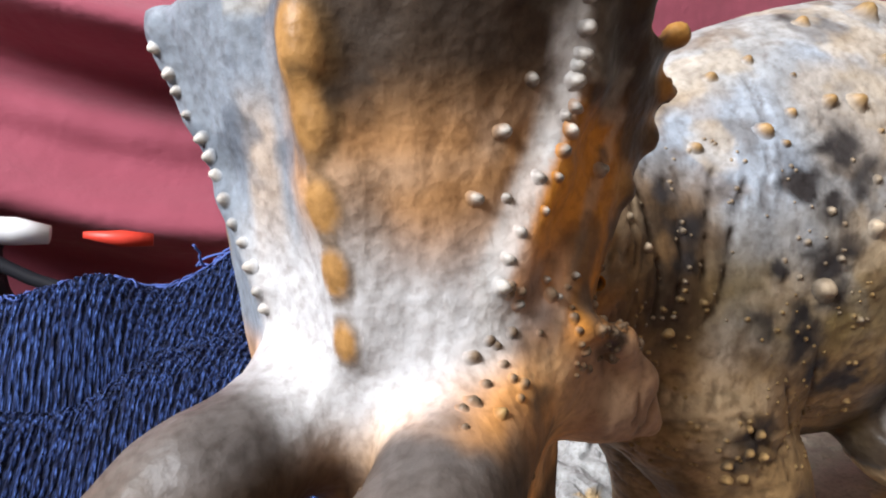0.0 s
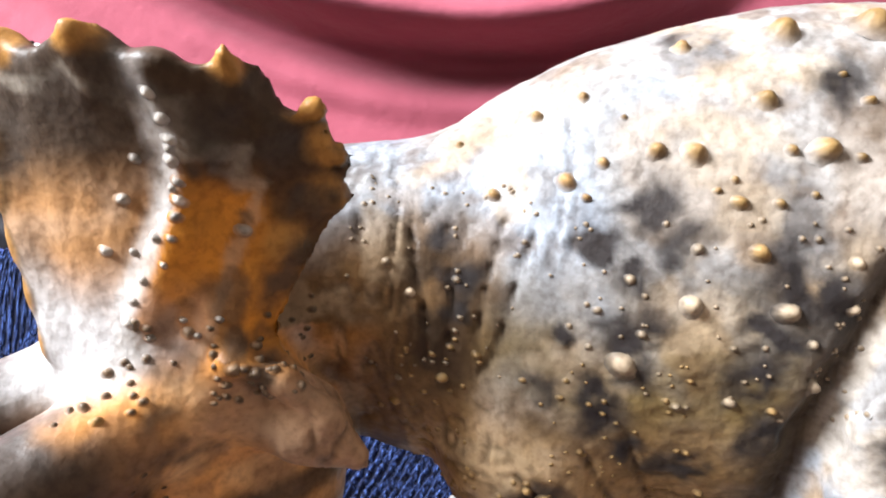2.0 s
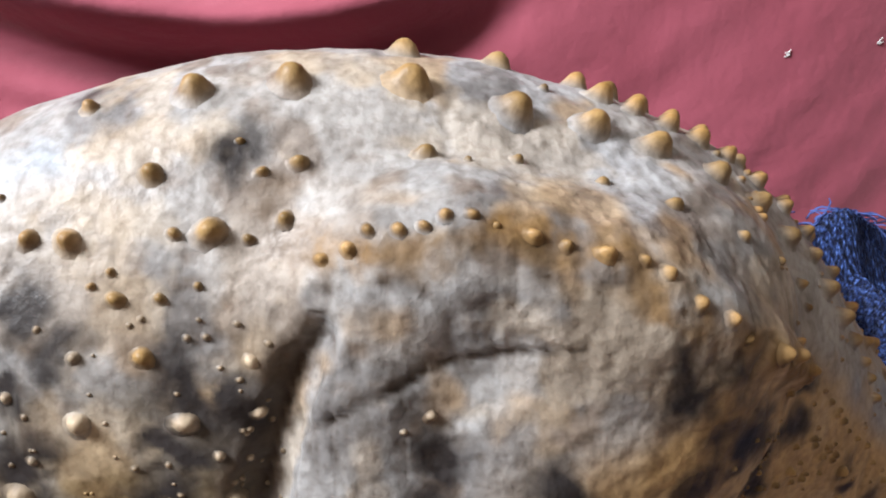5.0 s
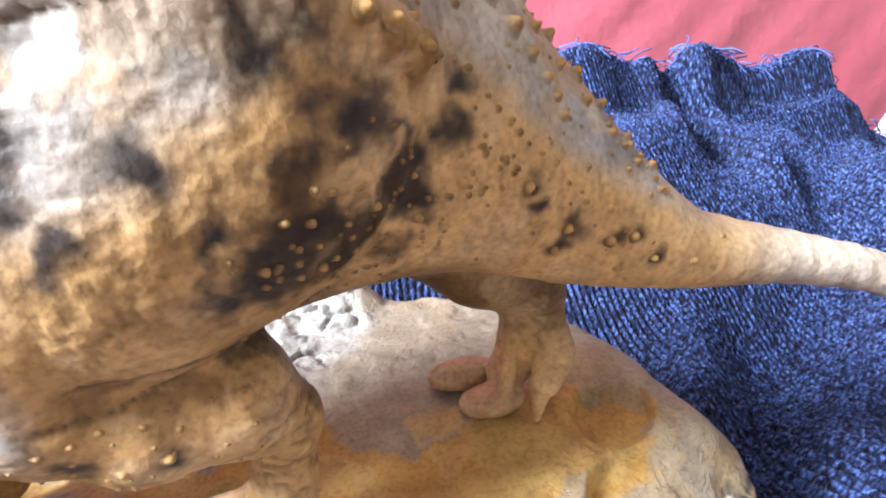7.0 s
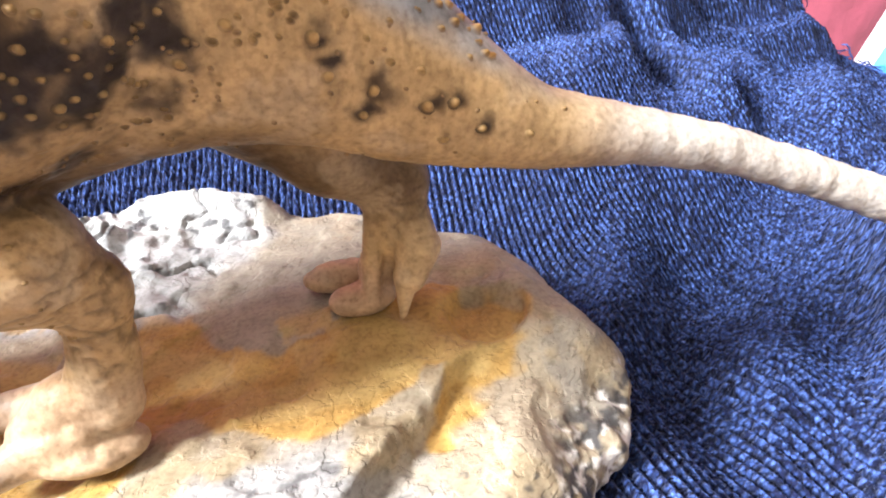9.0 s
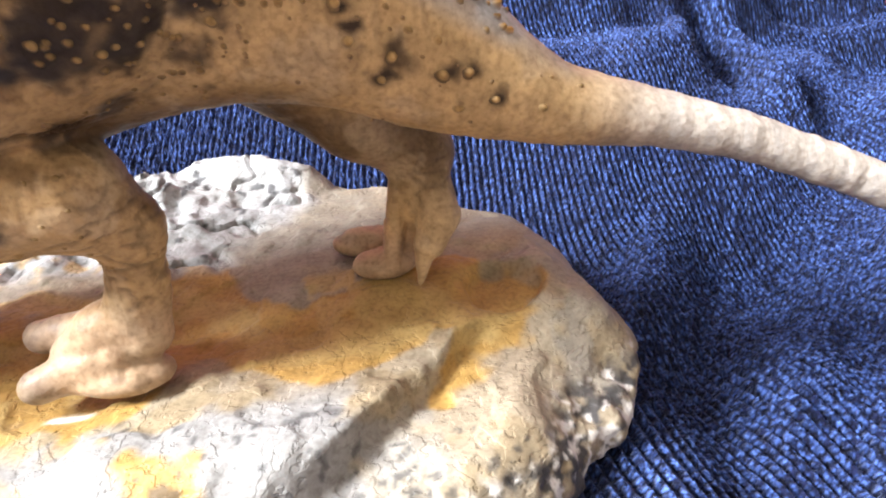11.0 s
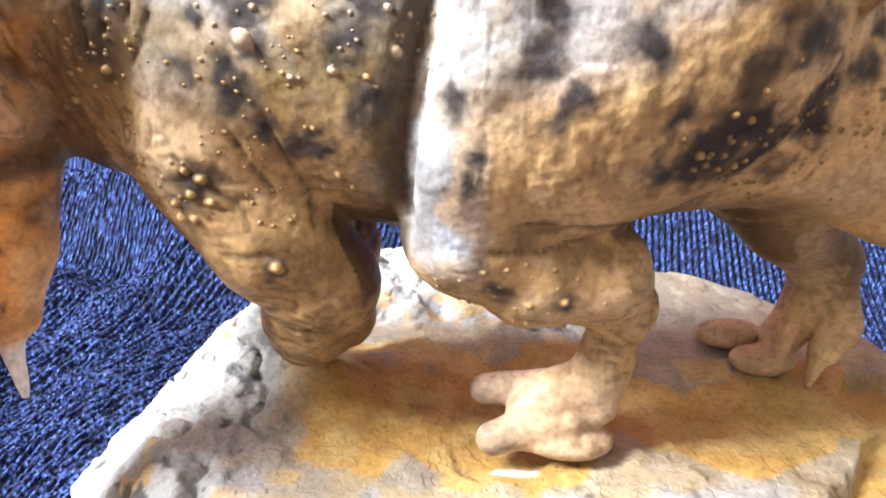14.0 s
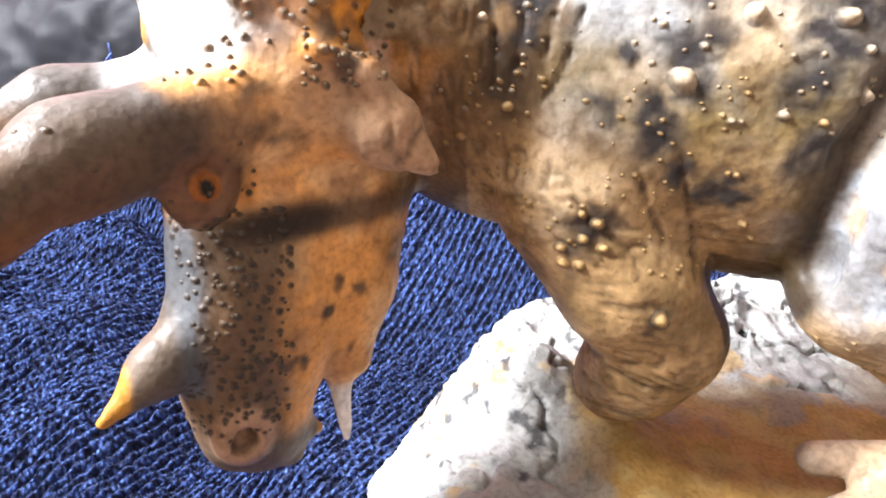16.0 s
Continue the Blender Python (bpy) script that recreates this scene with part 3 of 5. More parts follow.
def head(clay):
    ax = (HEAD_S, HEAD_U, HEAD_L)
    clay.limb(skull(-0.02, -0.05, 0.0), (0.11, 0.195, 0.222), 0.030, 0.038, 0.02)
    clay.egg(skull(0.005, -0.032, 0), (0.05, 0.032, 0.031), ax, 0.012)
    clay.egg(skull(0.055, -0.034, 0), (0.055, 0.038, 0.025), ax, 0.012)
    clay.egg(skull(0.10, -0.020, 0.002), (0.046, 0.026, 0.019), ax, 0.015)
    clay.egg(skull(0.052, -0.060, 0.002), (0.040, 0.020, 0.018), ax, 0.012)
    clay.limb(skull(0.132, -0.018, 0), skull(0.146, -0.032, 0), 0.014, 0.006, 0.01)
    clay.limb(skull(0.132, -0.024, 0), skull(0.139, -0.043, 0.004), 0.010, 0.002, 0.008)
    # lower jaw with its pointed tip
    clay.chain([(skull(0.03, -0.058, 0), 0.022), (skull(0.085, -0.058, 0.002), 0.016), (skull(0.112, -0.056, 0.004), 0.010)], 0.008)
    clay.limb(skull(0.115, -0.053, 0.002), skull(0.146, -0.054, 0.006), 0.006, 0.0015, 0.004)
    # shield behind the head
    s, (x, y, z) = clay.window((-0.08, 0.05, 0.18), (0.16, 0.28, 0.33))
    dx, dy, dz = x - BROW[0], y - BROW[1], z - BROW[2]
    q = [dx * a[0] + dy * a[1] + dz * a[2] for a in ax]
    u0 = frill_rise(q[0], q[2])
    slope = np.sqrt(1 + 4 * (20 * q[2]) ** 2)
    sheet_d = np.abs(q[1] - u0 + 0.003) / slope - 0.0034
    edge = shield_edge(*np.broadcast_arrays(q[0], q[2]))
    g = np.maximum(0.003 - np.abs(sheet_d - edge), 0) / 0.003
    e = np.maximum(sheet_d, edge) + g * g * 0.00075
    clay.blend(s, e.astype(np.float32), 0.008)
    # ridges on the shield
    for side in (-1, 1):
        pts = [(-0.068, 0.046), (-0.05, 0.0420), (-0.03, 0.034), (-0.01, 0.027)]
        clay.chain([(skull(a, frill_rise(a, side * b), side * b), 0.0035) for a, b in pts], 0.006)
    clay.chain([(skull(a, frill_rise(a, 0) - 0.001, 0), 0.005) for a in (-0.068, -0.03, 0.0)], 0.008)
    for a, r in ((-0.056, 0.0074), (-0.043, 0.0062), (-0.027, 0.0046), (-0.014, 0.0042), (0.0, 0.0040)):
        clay.egg(skull(a, frill_rise(a, 0) + 0.0015, 0), (r * 1.3, r * 0.85, r * 0.70), ax, 0.003)
    # a little more body in the points of the rim
    for side in (-1, 1):
        for a, b in RIM[side]:
            if side > 0 and a > -0.06:
                clay.egg(skull(a, frill_rise(a, b) - 0.002, b), (0.0030, 0.0028, 0.0028), ax, 0.003)
            if side < 0 or a > -0.06:
                continue
            tip = rim_tip(a, b, side)
            foot = skull(a * 0.90, frill_rise(a * 0.90, side * b * 0.92) - 0.002, side * b * 0.92)
            clay.limb(foot, tip, 0.0032, 0.0008, 0.004)
    # brow horns
    clay.chain([(skull(0.022, -0.012, 0.018), 0.0155), ((0.026, 0.088, 0.186), 0.0130), ((0.018, 0.062, 0.175), 0.0095), ((0.012, 0.040, 0.172), 0.003)], 0.010)
    clay.chain([(skull(0.018, -0.010, -0.018), 0.016), ((-0.004, 0.121, 0.192), 0.0122), ((-0.032, 0.112, 0.180), 0.0085), ((-0.058, 0.100, 0.180), 0.003)], 0.010)
    # nose horn
    clay.chain([(skull(0.085, -0.012, 0.004), 0.013), (skull(0.10, 0.012, 0.008), 0.0075), (skull(0.112, 0.029, 0.010), 0.002)], 0.008)
    # cheek spikes
    for side in (-1, 1):
        clay.chain([(skull(0.012, -0.035, side * 0.024), 0.0145), (skull(0.028, -0.052, side * 0.038), 0.0085), (skull(0.038, -0.062, side * 0.049), 0.002)], 0.012)
    clay.chain([(skull(0.004, -0.030, 0.040), 0.0030), (skull(0.010, -0.042, 0.045), 0.0034), (skull(0.022, -0.053, 0.048), 0.0036), (skull(0.036, -0.061, 0.049), 0.0024)], 0.004)
    # nostril and eye
    clay.egg(skull(0.126, -0.010, 0.015), (0.010, 0.009, 0.006), ax, 0.005)
    clay.egg(skull(0.127, -0.010, 0.021), (0.0055, 0.005, 0.0085), ax, 0.002, cut=True)
    clay.egg(skull(0.0415, 0.000, 0.024), (0.013, 0.011, 0.006), ax, 0.005)
    clay.egg(skull(0.0415, 0.000, 0.031), (0.007, 0.0055, 0.004), ax, 0.002, cut=True)
    clay.egg(skull(0.0415, 0.000, 0.0265), (0.0045, 0.0042, 0.0042), ax, 0.0)


def legs(clay):
    # near hind leg: thigh, shin laid back to the hock, foot turned forwards
    clay.egg((0.302, 0.174, 0.218), (0.078, 0.042, 0.060), ((0.80, 0, 0.6), (0, 1, 0), (-0.6, 0, 0.80)), 0.004)
    clay.egg((0.278, 0.166, 0.196), (0.040, 0.034, 0.046), None, 0.012)
    clay.chain([((0.252, 0.166, 0.150), 0.023), ((0.276, 0.168, 0.1345), 0.0205), ((0.300, 0.174, 0.1325), 0.0195), ((0.312, 0.181, 0.117), 0.0140)], 0.006)
    clay.chain([((0.313, 0.183, 0.114), 0.0125), ((0.3105, 0.185, 0.092), 0.0102), ((0.307, 0.185, 0.070), 0.0112)], 0.006)
    clay.chain([((0.309, 0.185, 0.084), 0.0092), ((0.291, 0.184, 0.073), 0.0092), ((0.279, 0.182, 0.064), 0.0085)], 0.006)
    clay.limb((0.296, 0.191, 0.0720), (0.2615, 0.193, 0.0670), 0.0088, 0.0072, 0.002)
    clay.limb((0.296, 0.181, 0.0640), (0.2655, 0.174, 0.0550), 0.0098, 0.0070, 0.001)
    clay.egg((0.296, 0.181, 0.0540), (0.021, 0.0140, 0.0075), None, 0.003)
    # far hind leg, with two flat toes and one toe that hangs like a claw
    clay.chain([((0.345, 0.232, 0.195), 0.036), ((0.396, 0.241, 0.140), 0.020), ((0.422, 0.250, 0.117), 0.0150), ((0.420, 0.250, 0.094), 0.0115), ((0.411, 0.253, 0.074), 0.0105)], 0.008)
    for c, r in (((0.392, 0.268, 0.0665), (0.0185, 0.0105, 0.0078)), ((0.401, 0.246, 0.0635), (0.0165, 0.0105, 0.0080))):
        clay.egg(c, r, ((1, 0, 0.04), (0, 1, 0), (-0.04, 0, 1)), 0.002)
    clay.chain([((0.412, 0.242, 0.110), 0.0050), ((0.408, 0.240, 0.086), 0.0048), ((0.405, 0.240, 0.066), 0.0050)], 0.002)
    clay.chain([((0.427, 0.242, 0.108), 0.0085), ((0.429, 0.237, 0.090), 0.0098), ((0.424, 0.234, 0.077), 0.0072)], 0.003)
    clay.chain([((0.422, 0.234, 0.078), 0.0062), ((0.418, 0.231, 0.058), 0.0016)], 0.001)
    clay.chain([((0.268, 0.160, 0.262), 0.018), ((0.258, 0.155, 0.236), 0.020), ((0.253, 0.154, 0.208), 0.020), ((0.250, 0.156, 0.175), 0.020), ((0.251, 0.162, 0.150), 0.022)], 0.010)
    # raised edge over the thigh, with the muscle under it
    edge = [np.array((a, b, d)) * 0.001 for a, b, d, _ in RIDGE_A[::2]]
    clay.chain([(e + np.array((0.0, 0.014, -0.010)), 0.0125) for e in edge[:8]], 0.016)
    clay.chain([(e + np.array((0, 0.0035, -0.001)), 0.0042) for e in edge], 0.006)
    # near foreleg, kneeling
    clay.egg((0.158, 0.176, 0.190), (0.032, 0.026, 0.045), ((0.92, 0, 0.4), (0, 1, 0), (-0.4, 0, 0.92)), 0.012)
    clay.chain([((0.153, 0.175, 0.168), 0.0270), ((0.176, 0.175, 0.139), 0.0240), ((0.193, 0.181, 0.119), 0.0215)], 0.008)
    clay.chain([((0.193, 0.183, 0.116), 0.0210), ((0.186, 0.191, 0.101), 0.0200), ((0.181, 0.200, 0.089), 0.0185)], 0.009)
    # far foreleg
    clay.chain([((0.160, 0.222, 0.165), 0.024), ((0.186, 0.226, 0.120), 0.021), ((0.188, 0.232, 0.080), 0.018)], 0.008)


def groin(clay):
    """The fold between the flank and the thigh, deeper towards the belly."""
    line = [(0.248, 0.252), (0.243, 0.243), (0.239, 0.232), (0.234, 0.215), (0.230, 0.196), (0.228, 0.176), (0.229, 0.158)]
    spots = [clay.near_side(x, z, 0.12) for x, z in line]
    for k, (a, b) in enumerate(zip(spots, spots[1:])):
        clay.limb(a, b, 0.0036 + 0.0006 * k, 0.0036 + 0.0006 * (k + 1), 0.004, cut=True)


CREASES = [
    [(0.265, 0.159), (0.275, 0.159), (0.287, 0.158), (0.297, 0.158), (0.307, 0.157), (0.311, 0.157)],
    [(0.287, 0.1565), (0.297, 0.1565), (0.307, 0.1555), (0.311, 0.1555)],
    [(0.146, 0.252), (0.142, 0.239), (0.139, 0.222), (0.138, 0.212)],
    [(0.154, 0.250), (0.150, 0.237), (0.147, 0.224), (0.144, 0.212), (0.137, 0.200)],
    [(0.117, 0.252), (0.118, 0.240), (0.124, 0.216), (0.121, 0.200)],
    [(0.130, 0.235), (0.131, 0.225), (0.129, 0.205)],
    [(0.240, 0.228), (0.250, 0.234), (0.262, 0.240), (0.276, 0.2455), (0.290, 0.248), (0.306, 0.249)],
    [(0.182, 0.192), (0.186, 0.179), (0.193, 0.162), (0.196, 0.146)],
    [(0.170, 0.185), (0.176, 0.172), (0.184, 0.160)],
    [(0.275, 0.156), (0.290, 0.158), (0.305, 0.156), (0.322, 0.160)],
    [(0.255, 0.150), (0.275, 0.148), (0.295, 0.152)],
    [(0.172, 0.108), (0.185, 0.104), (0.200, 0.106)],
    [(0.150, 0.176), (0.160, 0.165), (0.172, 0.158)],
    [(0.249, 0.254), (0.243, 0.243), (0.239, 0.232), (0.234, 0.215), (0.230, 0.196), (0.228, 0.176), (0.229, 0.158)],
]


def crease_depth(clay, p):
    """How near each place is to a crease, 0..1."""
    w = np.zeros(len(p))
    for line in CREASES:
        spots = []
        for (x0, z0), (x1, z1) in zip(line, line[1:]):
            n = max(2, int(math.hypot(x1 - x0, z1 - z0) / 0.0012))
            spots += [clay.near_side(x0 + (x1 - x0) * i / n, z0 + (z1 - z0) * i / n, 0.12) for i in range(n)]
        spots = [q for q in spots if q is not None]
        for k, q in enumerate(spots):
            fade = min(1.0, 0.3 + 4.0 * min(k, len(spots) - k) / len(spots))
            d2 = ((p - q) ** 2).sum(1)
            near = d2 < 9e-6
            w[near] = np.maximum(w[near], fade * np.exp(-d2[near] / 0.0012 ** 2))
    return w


# painted marks and knobs, in millimetres: x, y, z, size
OCHRE_FLANK_A = [(161, 157, 262, 3.3), (185, 154, 271, 3.2), (195, 152, 270, 3.6), (226, 150, 272, 4.2), (219, 150, 273, 2.2), (222, 172, 303, 4.7), (246, 172, 304, 5.6), (210, 157, 284, 3.4), (153, 171, 278, 2.5), (166, 170, 284, 2.2), (193, 174, 298, 3.0), (171, 156, 267, 2.1), (142, 162, 256, 2.5), (146, 161, 258, 1.8), (235, 149, 271, 1.8), (246, 156, 286, 2.9), (245, 150, 274, 2.5), (130, 176, 269, 1.7), (177, 161, 279, 1.2), (167, 153, 257, 1.7), (207, 146, 258, 2.0), (204, 148, 264, 1.4), (200, 148, 261, 1.3)]
PALE_FLANK_A = [(179, 146, 213, 5.7), (195, 143, 232, 4.3), (219, 141, 232, 4.5), (234, 143, 233, 2.8), (225, 144, 224, 2.2), (195, 145, 246, 2.3), (179, 146, 237, 2.3), (208, 143, 205, 2.8), (228, 142, 210, 3.5), (194, 145, 202, 1.9), (172, 147, 228, 2.0), (183, 144, 222, 2.1), (170, 147, 217, 1.5), (119, 153, 228, 2.5), (112, 153, 236, 1.9), (132, 155, 232, 1.8), (115, 158, 199, 2.0), (129, 154, 206, 1.6), (134, 153, 221, 1.4), (132, 153, 216, 1.3), (233, 144, 245, 2.7), (213, 143, 247, 1.7), (233, 141, 221, 1.6), (231, 142, 215, 1.6)]
PALE_FLANK_B = [(218, 145, 204, 1.6), (128, 156, 201, 2.2), (115, 159, 198, 2.7), (114, 164, 191, 1.8), (132, 153, 217, 1.8), (139, 153, 210, 1.5), (106, 166, 189, 1.6), (117, 153, 226, 2.6), (131, 154, 230, 2.2), (52, 104, 208, 1.6), (130, 153, 211, 1.3), (123, 159, 196, 1.1)]
BACK_A = [(268, 190, 311, 4.4), (294, 193, 307, 4.2), (364, 194, 278, 2.9), (370, 193, 273, 2.9), (218, 172, 302, 4.6), (242, 172, 304, 4.7), (270, 173, 303, 5.4), (295, 172, 297, 5.2), (316, 175, 292, 4.8), (333, 176, 285, 4.9), (350, 177, 277, 4.5), (363, 179, 270, 4.2), (374, 180, 260, 3.8), (386, 185, 253, 2.9), (389, 182, 245, 3.7), (396, 183, 235, 3.8), (403, 185, 227, 2.8), (408, 186, 219, 2.4), (412, 186, 213, 2.1), (414, 186, 207, 2.1)]
BACK_SIDE_A = [(211, 157, 284, 3.4), (236, 155, 284, 1.9), (244, 156, 286, 2.7), (272, 158, 286, 3.1), (281, 157, 283, 1.3), (294, 160, 284, 1.9), (314, 159, 278, 2.2), (329, 156, 272, 3.0), (345, 158, 264, 2.0), (357, 164, 256, 1.9), (376, 174, 249, 2.4), (323, 193, 298, 2.0), (305, 184, 301, 1.8), (355, 189, 282, 1.7), (378, 172, 243, 1.7), (217, 150, 272, 1.9), (225, 150, 272, 4.3), (233, 149, 271, 1.8), (242, 150, 274, 2.3), (230, 160, 291, 1.3), (205, 146, 258, 2.5), (215, 146, 259, 1.7), (223, 146, 261, 1.2), (210, 143, 247, 2.8)]
BACK_SIDE_B = [(229, 144, 243, 2.7), (218, 141, 232, 3.7), (231, 144, 232, 2.5), (221, 143, 224, 1.7), (271, 136, 234, 1.8), (266, 136, 232, 1.3)]
RIDGE_A = [(252, 144, 267, 1.3), (257, 142, 269, 1.5), (261, 142, 272, 1.3), (267, 140, 273, 1.5), (272, 140, 273, 1.3), (276, 139, 275, 1.4), (281, 138, 275, 1.3), (285, 138, 274, 1.1), (293, 137, 272, 1.5), (300, 136, 270, 1.3), (308, 135, 268, 1.8), (315, 135, 266, 1.2), (321, 135, 262, 1.8), (327, 135, 258, 1.9), (335, 136, 254, 1.7), (340, 136, 250, 1.3), (351, 141, 244, 2.2), (358, 145, 240, 2.3), (366, 150, 234, 1.7), (375, 155, 231, 1.8)]
TAIL_A = [(399, 176, 188, 2.4), (377, 167, 195, 2.3), (384, 170, 190, 1.7), (390, 172, 190, 1.3), (402, 179, 176, 2.3), (416, 185, 169, 2.4), (411, 186, 161, 2.1), (433, 189, 161, 2.7), (443, 190, 162, 2.3), (439, 193, 148, 2.0), (452, 192, 151, 2.0), (456, 193, 152, 2.4), (470, 196, 146, 1.9), (423, 185, 178, 1.7), (432, 187, 173, 1.9), (440, 193, 185, 1.7), (449, 194, 175, 1.6), (424, 187, 190, 1.5), (404, 178, 198, 1.4), (410, 180, 194, 1.6), (415, 183, 186, 1.3), (486, 202, 151, 1.3), (474, 199, 156, 1.0), (363, 165, 186, 2.0)]
TAIL_B = [(381, 168, 197, 1.3), (377, 166, 203, 1.3)]
HAUNCH_A = [(348, 154, 198, 2.0), (346, 151, 200, 1.5), (333, 144, 196, 1.7), (339, 145, 204, 1.5), (335, 142, 205, 1.4), (341, 151, 193, 1.4), (329, 144, 190, 1.4), (334, 152, 181, 1.8), (338, 154, 183, 1.4), (334, 147, 189, 1.2), (342, 159, 183, 1.5), (342, 154, 189, 1.3), (351, 164, 183, 1.3), (351, 158, 196, 1.3), (361, 161, 201, 1.4), (321, 143, 185, 1.9), (323, 145, 182, 1.4), (328, 149, 180, 1.4), (359, 159, 207, 1.3), (327, 140, 199, 1.4), (348, 161, 185, 1.2), (341, 148, 198, 1.2)]
LIMB_A = [(283, 154, 132, 2.1), (286, 160, 122, 1.8), (274, 152, 130, 1.7), (266, 142, 143, 1.4), (257, 141, 142, 1.4), (151, 151, 152, 2.4), (156, 149, 152, 2.1), (150, 149, 157, 1.9), (161, 148, 166, 2.1), (156, 148, 160, 1.9), (155, 148, 170, 1.8), (163, 148, 158, 1.8), (185, 149, 134, 3.2), (206, 157, 169, 1.7), (210, 160, 164, 1.5)]
SHIELD_A = [(70, 113, 271, 1.7), (69, 113, 267, 1.4), (68, 117, 254, 1.8), (67, 116, 249, 1.4), (61, 116, 268, 1.8), (56, 117, 258, 2.1), (50, 118, 245, 1.9), (57, 118, 245, 1.4), (64, 117, 242, 1.2), (82, 124, 251, 2.2), (59, 118, 223, 1.6), (56, 117, 222, 1.5), (67, 118, 227, 1.3), (70, 120, 224, 1.3), (76, 122, 227, 1.3), (69, 116, 261, 1.3)]
DARK_FLANK_A = [(171, 149, 246, 8.6), (183, 148, 253, 10.0), (191, 145, 247, 8.6), (177, 146, 238, 7.2), (184, 145, 236, 5.7), (180, 145, 221, 8.8), (164, 148, 220, 4.5), (184, 145, 210, 6.8), (133, 155, 232, 5.4), (132, 153, 225, 4.6), (130, 158, 244, 4.6), (218, 142, 241, 8.8), (231, 144, 237, 6.1), (211, 142, 225, 6.7), (208, 142, 213, 6.1), (217, 146, 199, 6.5), (196, 149, 186, 5.0), (155, 149, 205, 5.5), (170, 148, 203, 6.2), (192, 179, 301, 5.1), (230, 159, 290, 6.4), (157, 148, 167, 9.2), (186, 149, 134, 5.7), (212, 142, 213, 9.9)]
# the first two carry the painted shade under the cheek to the throat
DARK_FLANK_B = [(113, 155, 173, 6.0), (109, 150, 170, 5.0), (218, 147, 195, 8.0), (197, 151, 182, 8.5), (174, 148, 198, 8.7), (155, 148, 158, 7.0), (182, 150, 186, 5.5)]
DARK_THIGH_A = [(260, 146, 260, 8.8), (287, 148, 266, 5.0), (308, 137, 246, 5.6), (335, 142, 242, 8.2), (345, 146, 216, 8.4), (306, 154, 275, 6.5), (327, 148, 263, 6.6), (358, 160, 245, 7.8), (221, 142, 236, 9.8), (213, 141, 224, 7.3), (271, 134, 226, 7.6), (300, 132, 219, 6.5), (250, 146, 261, 5.1), (267, 132, 213, 8.8), (299, 132, 216, 7.0), (279, 131, 198, 6.2), (244, 135, 198, 6.5), (253, 133, 181, 5.6), (251, 135, 172, 4.7), (309, 136, 197, 6.3), (343, 144, 221, 13.2), (359, 159, 205, 12.4), (337, 147, 195, 9.6), (323, 144, 184, 11.5)]
DARK_THIGH_B = [(359, 161, 195, 10.4), (342, 157, 185, 8.1), (328, 139, 240, 10.8), (308, 141, 180, 7.5), (266, 147, 134, 6.3), (286, 156, 129, 5.4), (373, 164, 210, 8.5), (377, 167, 225, 6.4)]
# first five: the under-belly's shade, put in as dark blotches
DARK_TAIL_A = [(324, 170, 164, 8.0), (309, 165, 158, 8.0), (339, 176, 169, 7.0), (353, 182, 170, 5.5), (324, 160, 180, 8.0), (399, 176, 188, 5.2), (402, 179, 176, 4.4), (416, 184, 170, 6.4), (411, 186, 162, 4.1), (433, 189, 161, 5.7), (443, 190, 162, 4.2), (438, 193, 148, 3.6), (454, 192, 151, 3.6), (331, 142, 197, 13.7), (343, 153, 190, 14.3), (356, 160, 197, 12.8), (329, 148, 183, 12.7), (354, 156, 206, 11.0), (332, 140, 208, 9.0), (339, 158, 180, 8.3), (356, 168, 177, 5.1)]
DARK_HEAD_A = [(68, 118, 191, 7.5), (63, 112, 207, 4.9), (78, 139, 141, 3.4), (84, 146, 136, 2.9), (76, 137, 133, 2.3), (66, 125, 116, 3.5), (58, 118, 116, 3.4), (70, 130, 117, 2.3), (80, 149, 114, 2.9), (58, 113, 177, 5.9), (51, 101, 186, 4.8), (45, 103, 174, 5.0), (77, 120, 193, 4.2), (144, 152, 158, 10.4), (177, 149, 136, 5.9), (149, 165, 134, 3.1), (153, 149, 203, 5.4), (167, 148, 199, 5.4), (64, 117, 218, 6.6), (77, 122, 222, 8.3), (91, 127, 220, 8.3), (86, 123, 212, 4.1)]
DARK_SHIELD_A = [(82, 124, 251, 2.5), (76, 123, 232, 6.4), (87, 126, 234, 6.4), (95, 127, 240, 6.4), (100, 129, 256, 6.3), (98, 130, 222, 6.7), (65, 117, 229, 4.7), (45, 109, 281, 8.6), (60, 109, 284, 7.0), (30, 118, 274, 6.2), (79, 113, 277, 7.1), (92, 119, 270, 7.3), (61, 115, 269, 2.9), (56, 117, 258, 2.7), (61, 114, 212, 4.0), (25, 119, 265, 4.8), (72, 115, 267, 2.9)]


def blots(p, marks, soft=0.6):
    """How dark the blotches at these marks make each place, 0..1."""
    w = np.zeros(len(p))
    warp = np.stack([grain(p, 85, 61, 3), grain(p, 85, 62, 3), grain(p, 85, 63, 3)], 1) - 0.5
    p = p + 0.015 * warp
    fleck = grain(p, 190, 41, 2)
    for x, y, z, r in marks:
        d2 = ((p - np.array((x, y, z)) * 0.001) ** 2).sum(1)
        near = np.nonzero(d2 < (2.3e-3 * r) ** 2)[0]
        f = np.sqrt(d2[near]) / (r * 0.001) + 1.1 * (fleck[near] - 0.5)
        w[near] = np.maximum(w[near], smoothstep(1.42, 1.26 - soft, f))
    return w


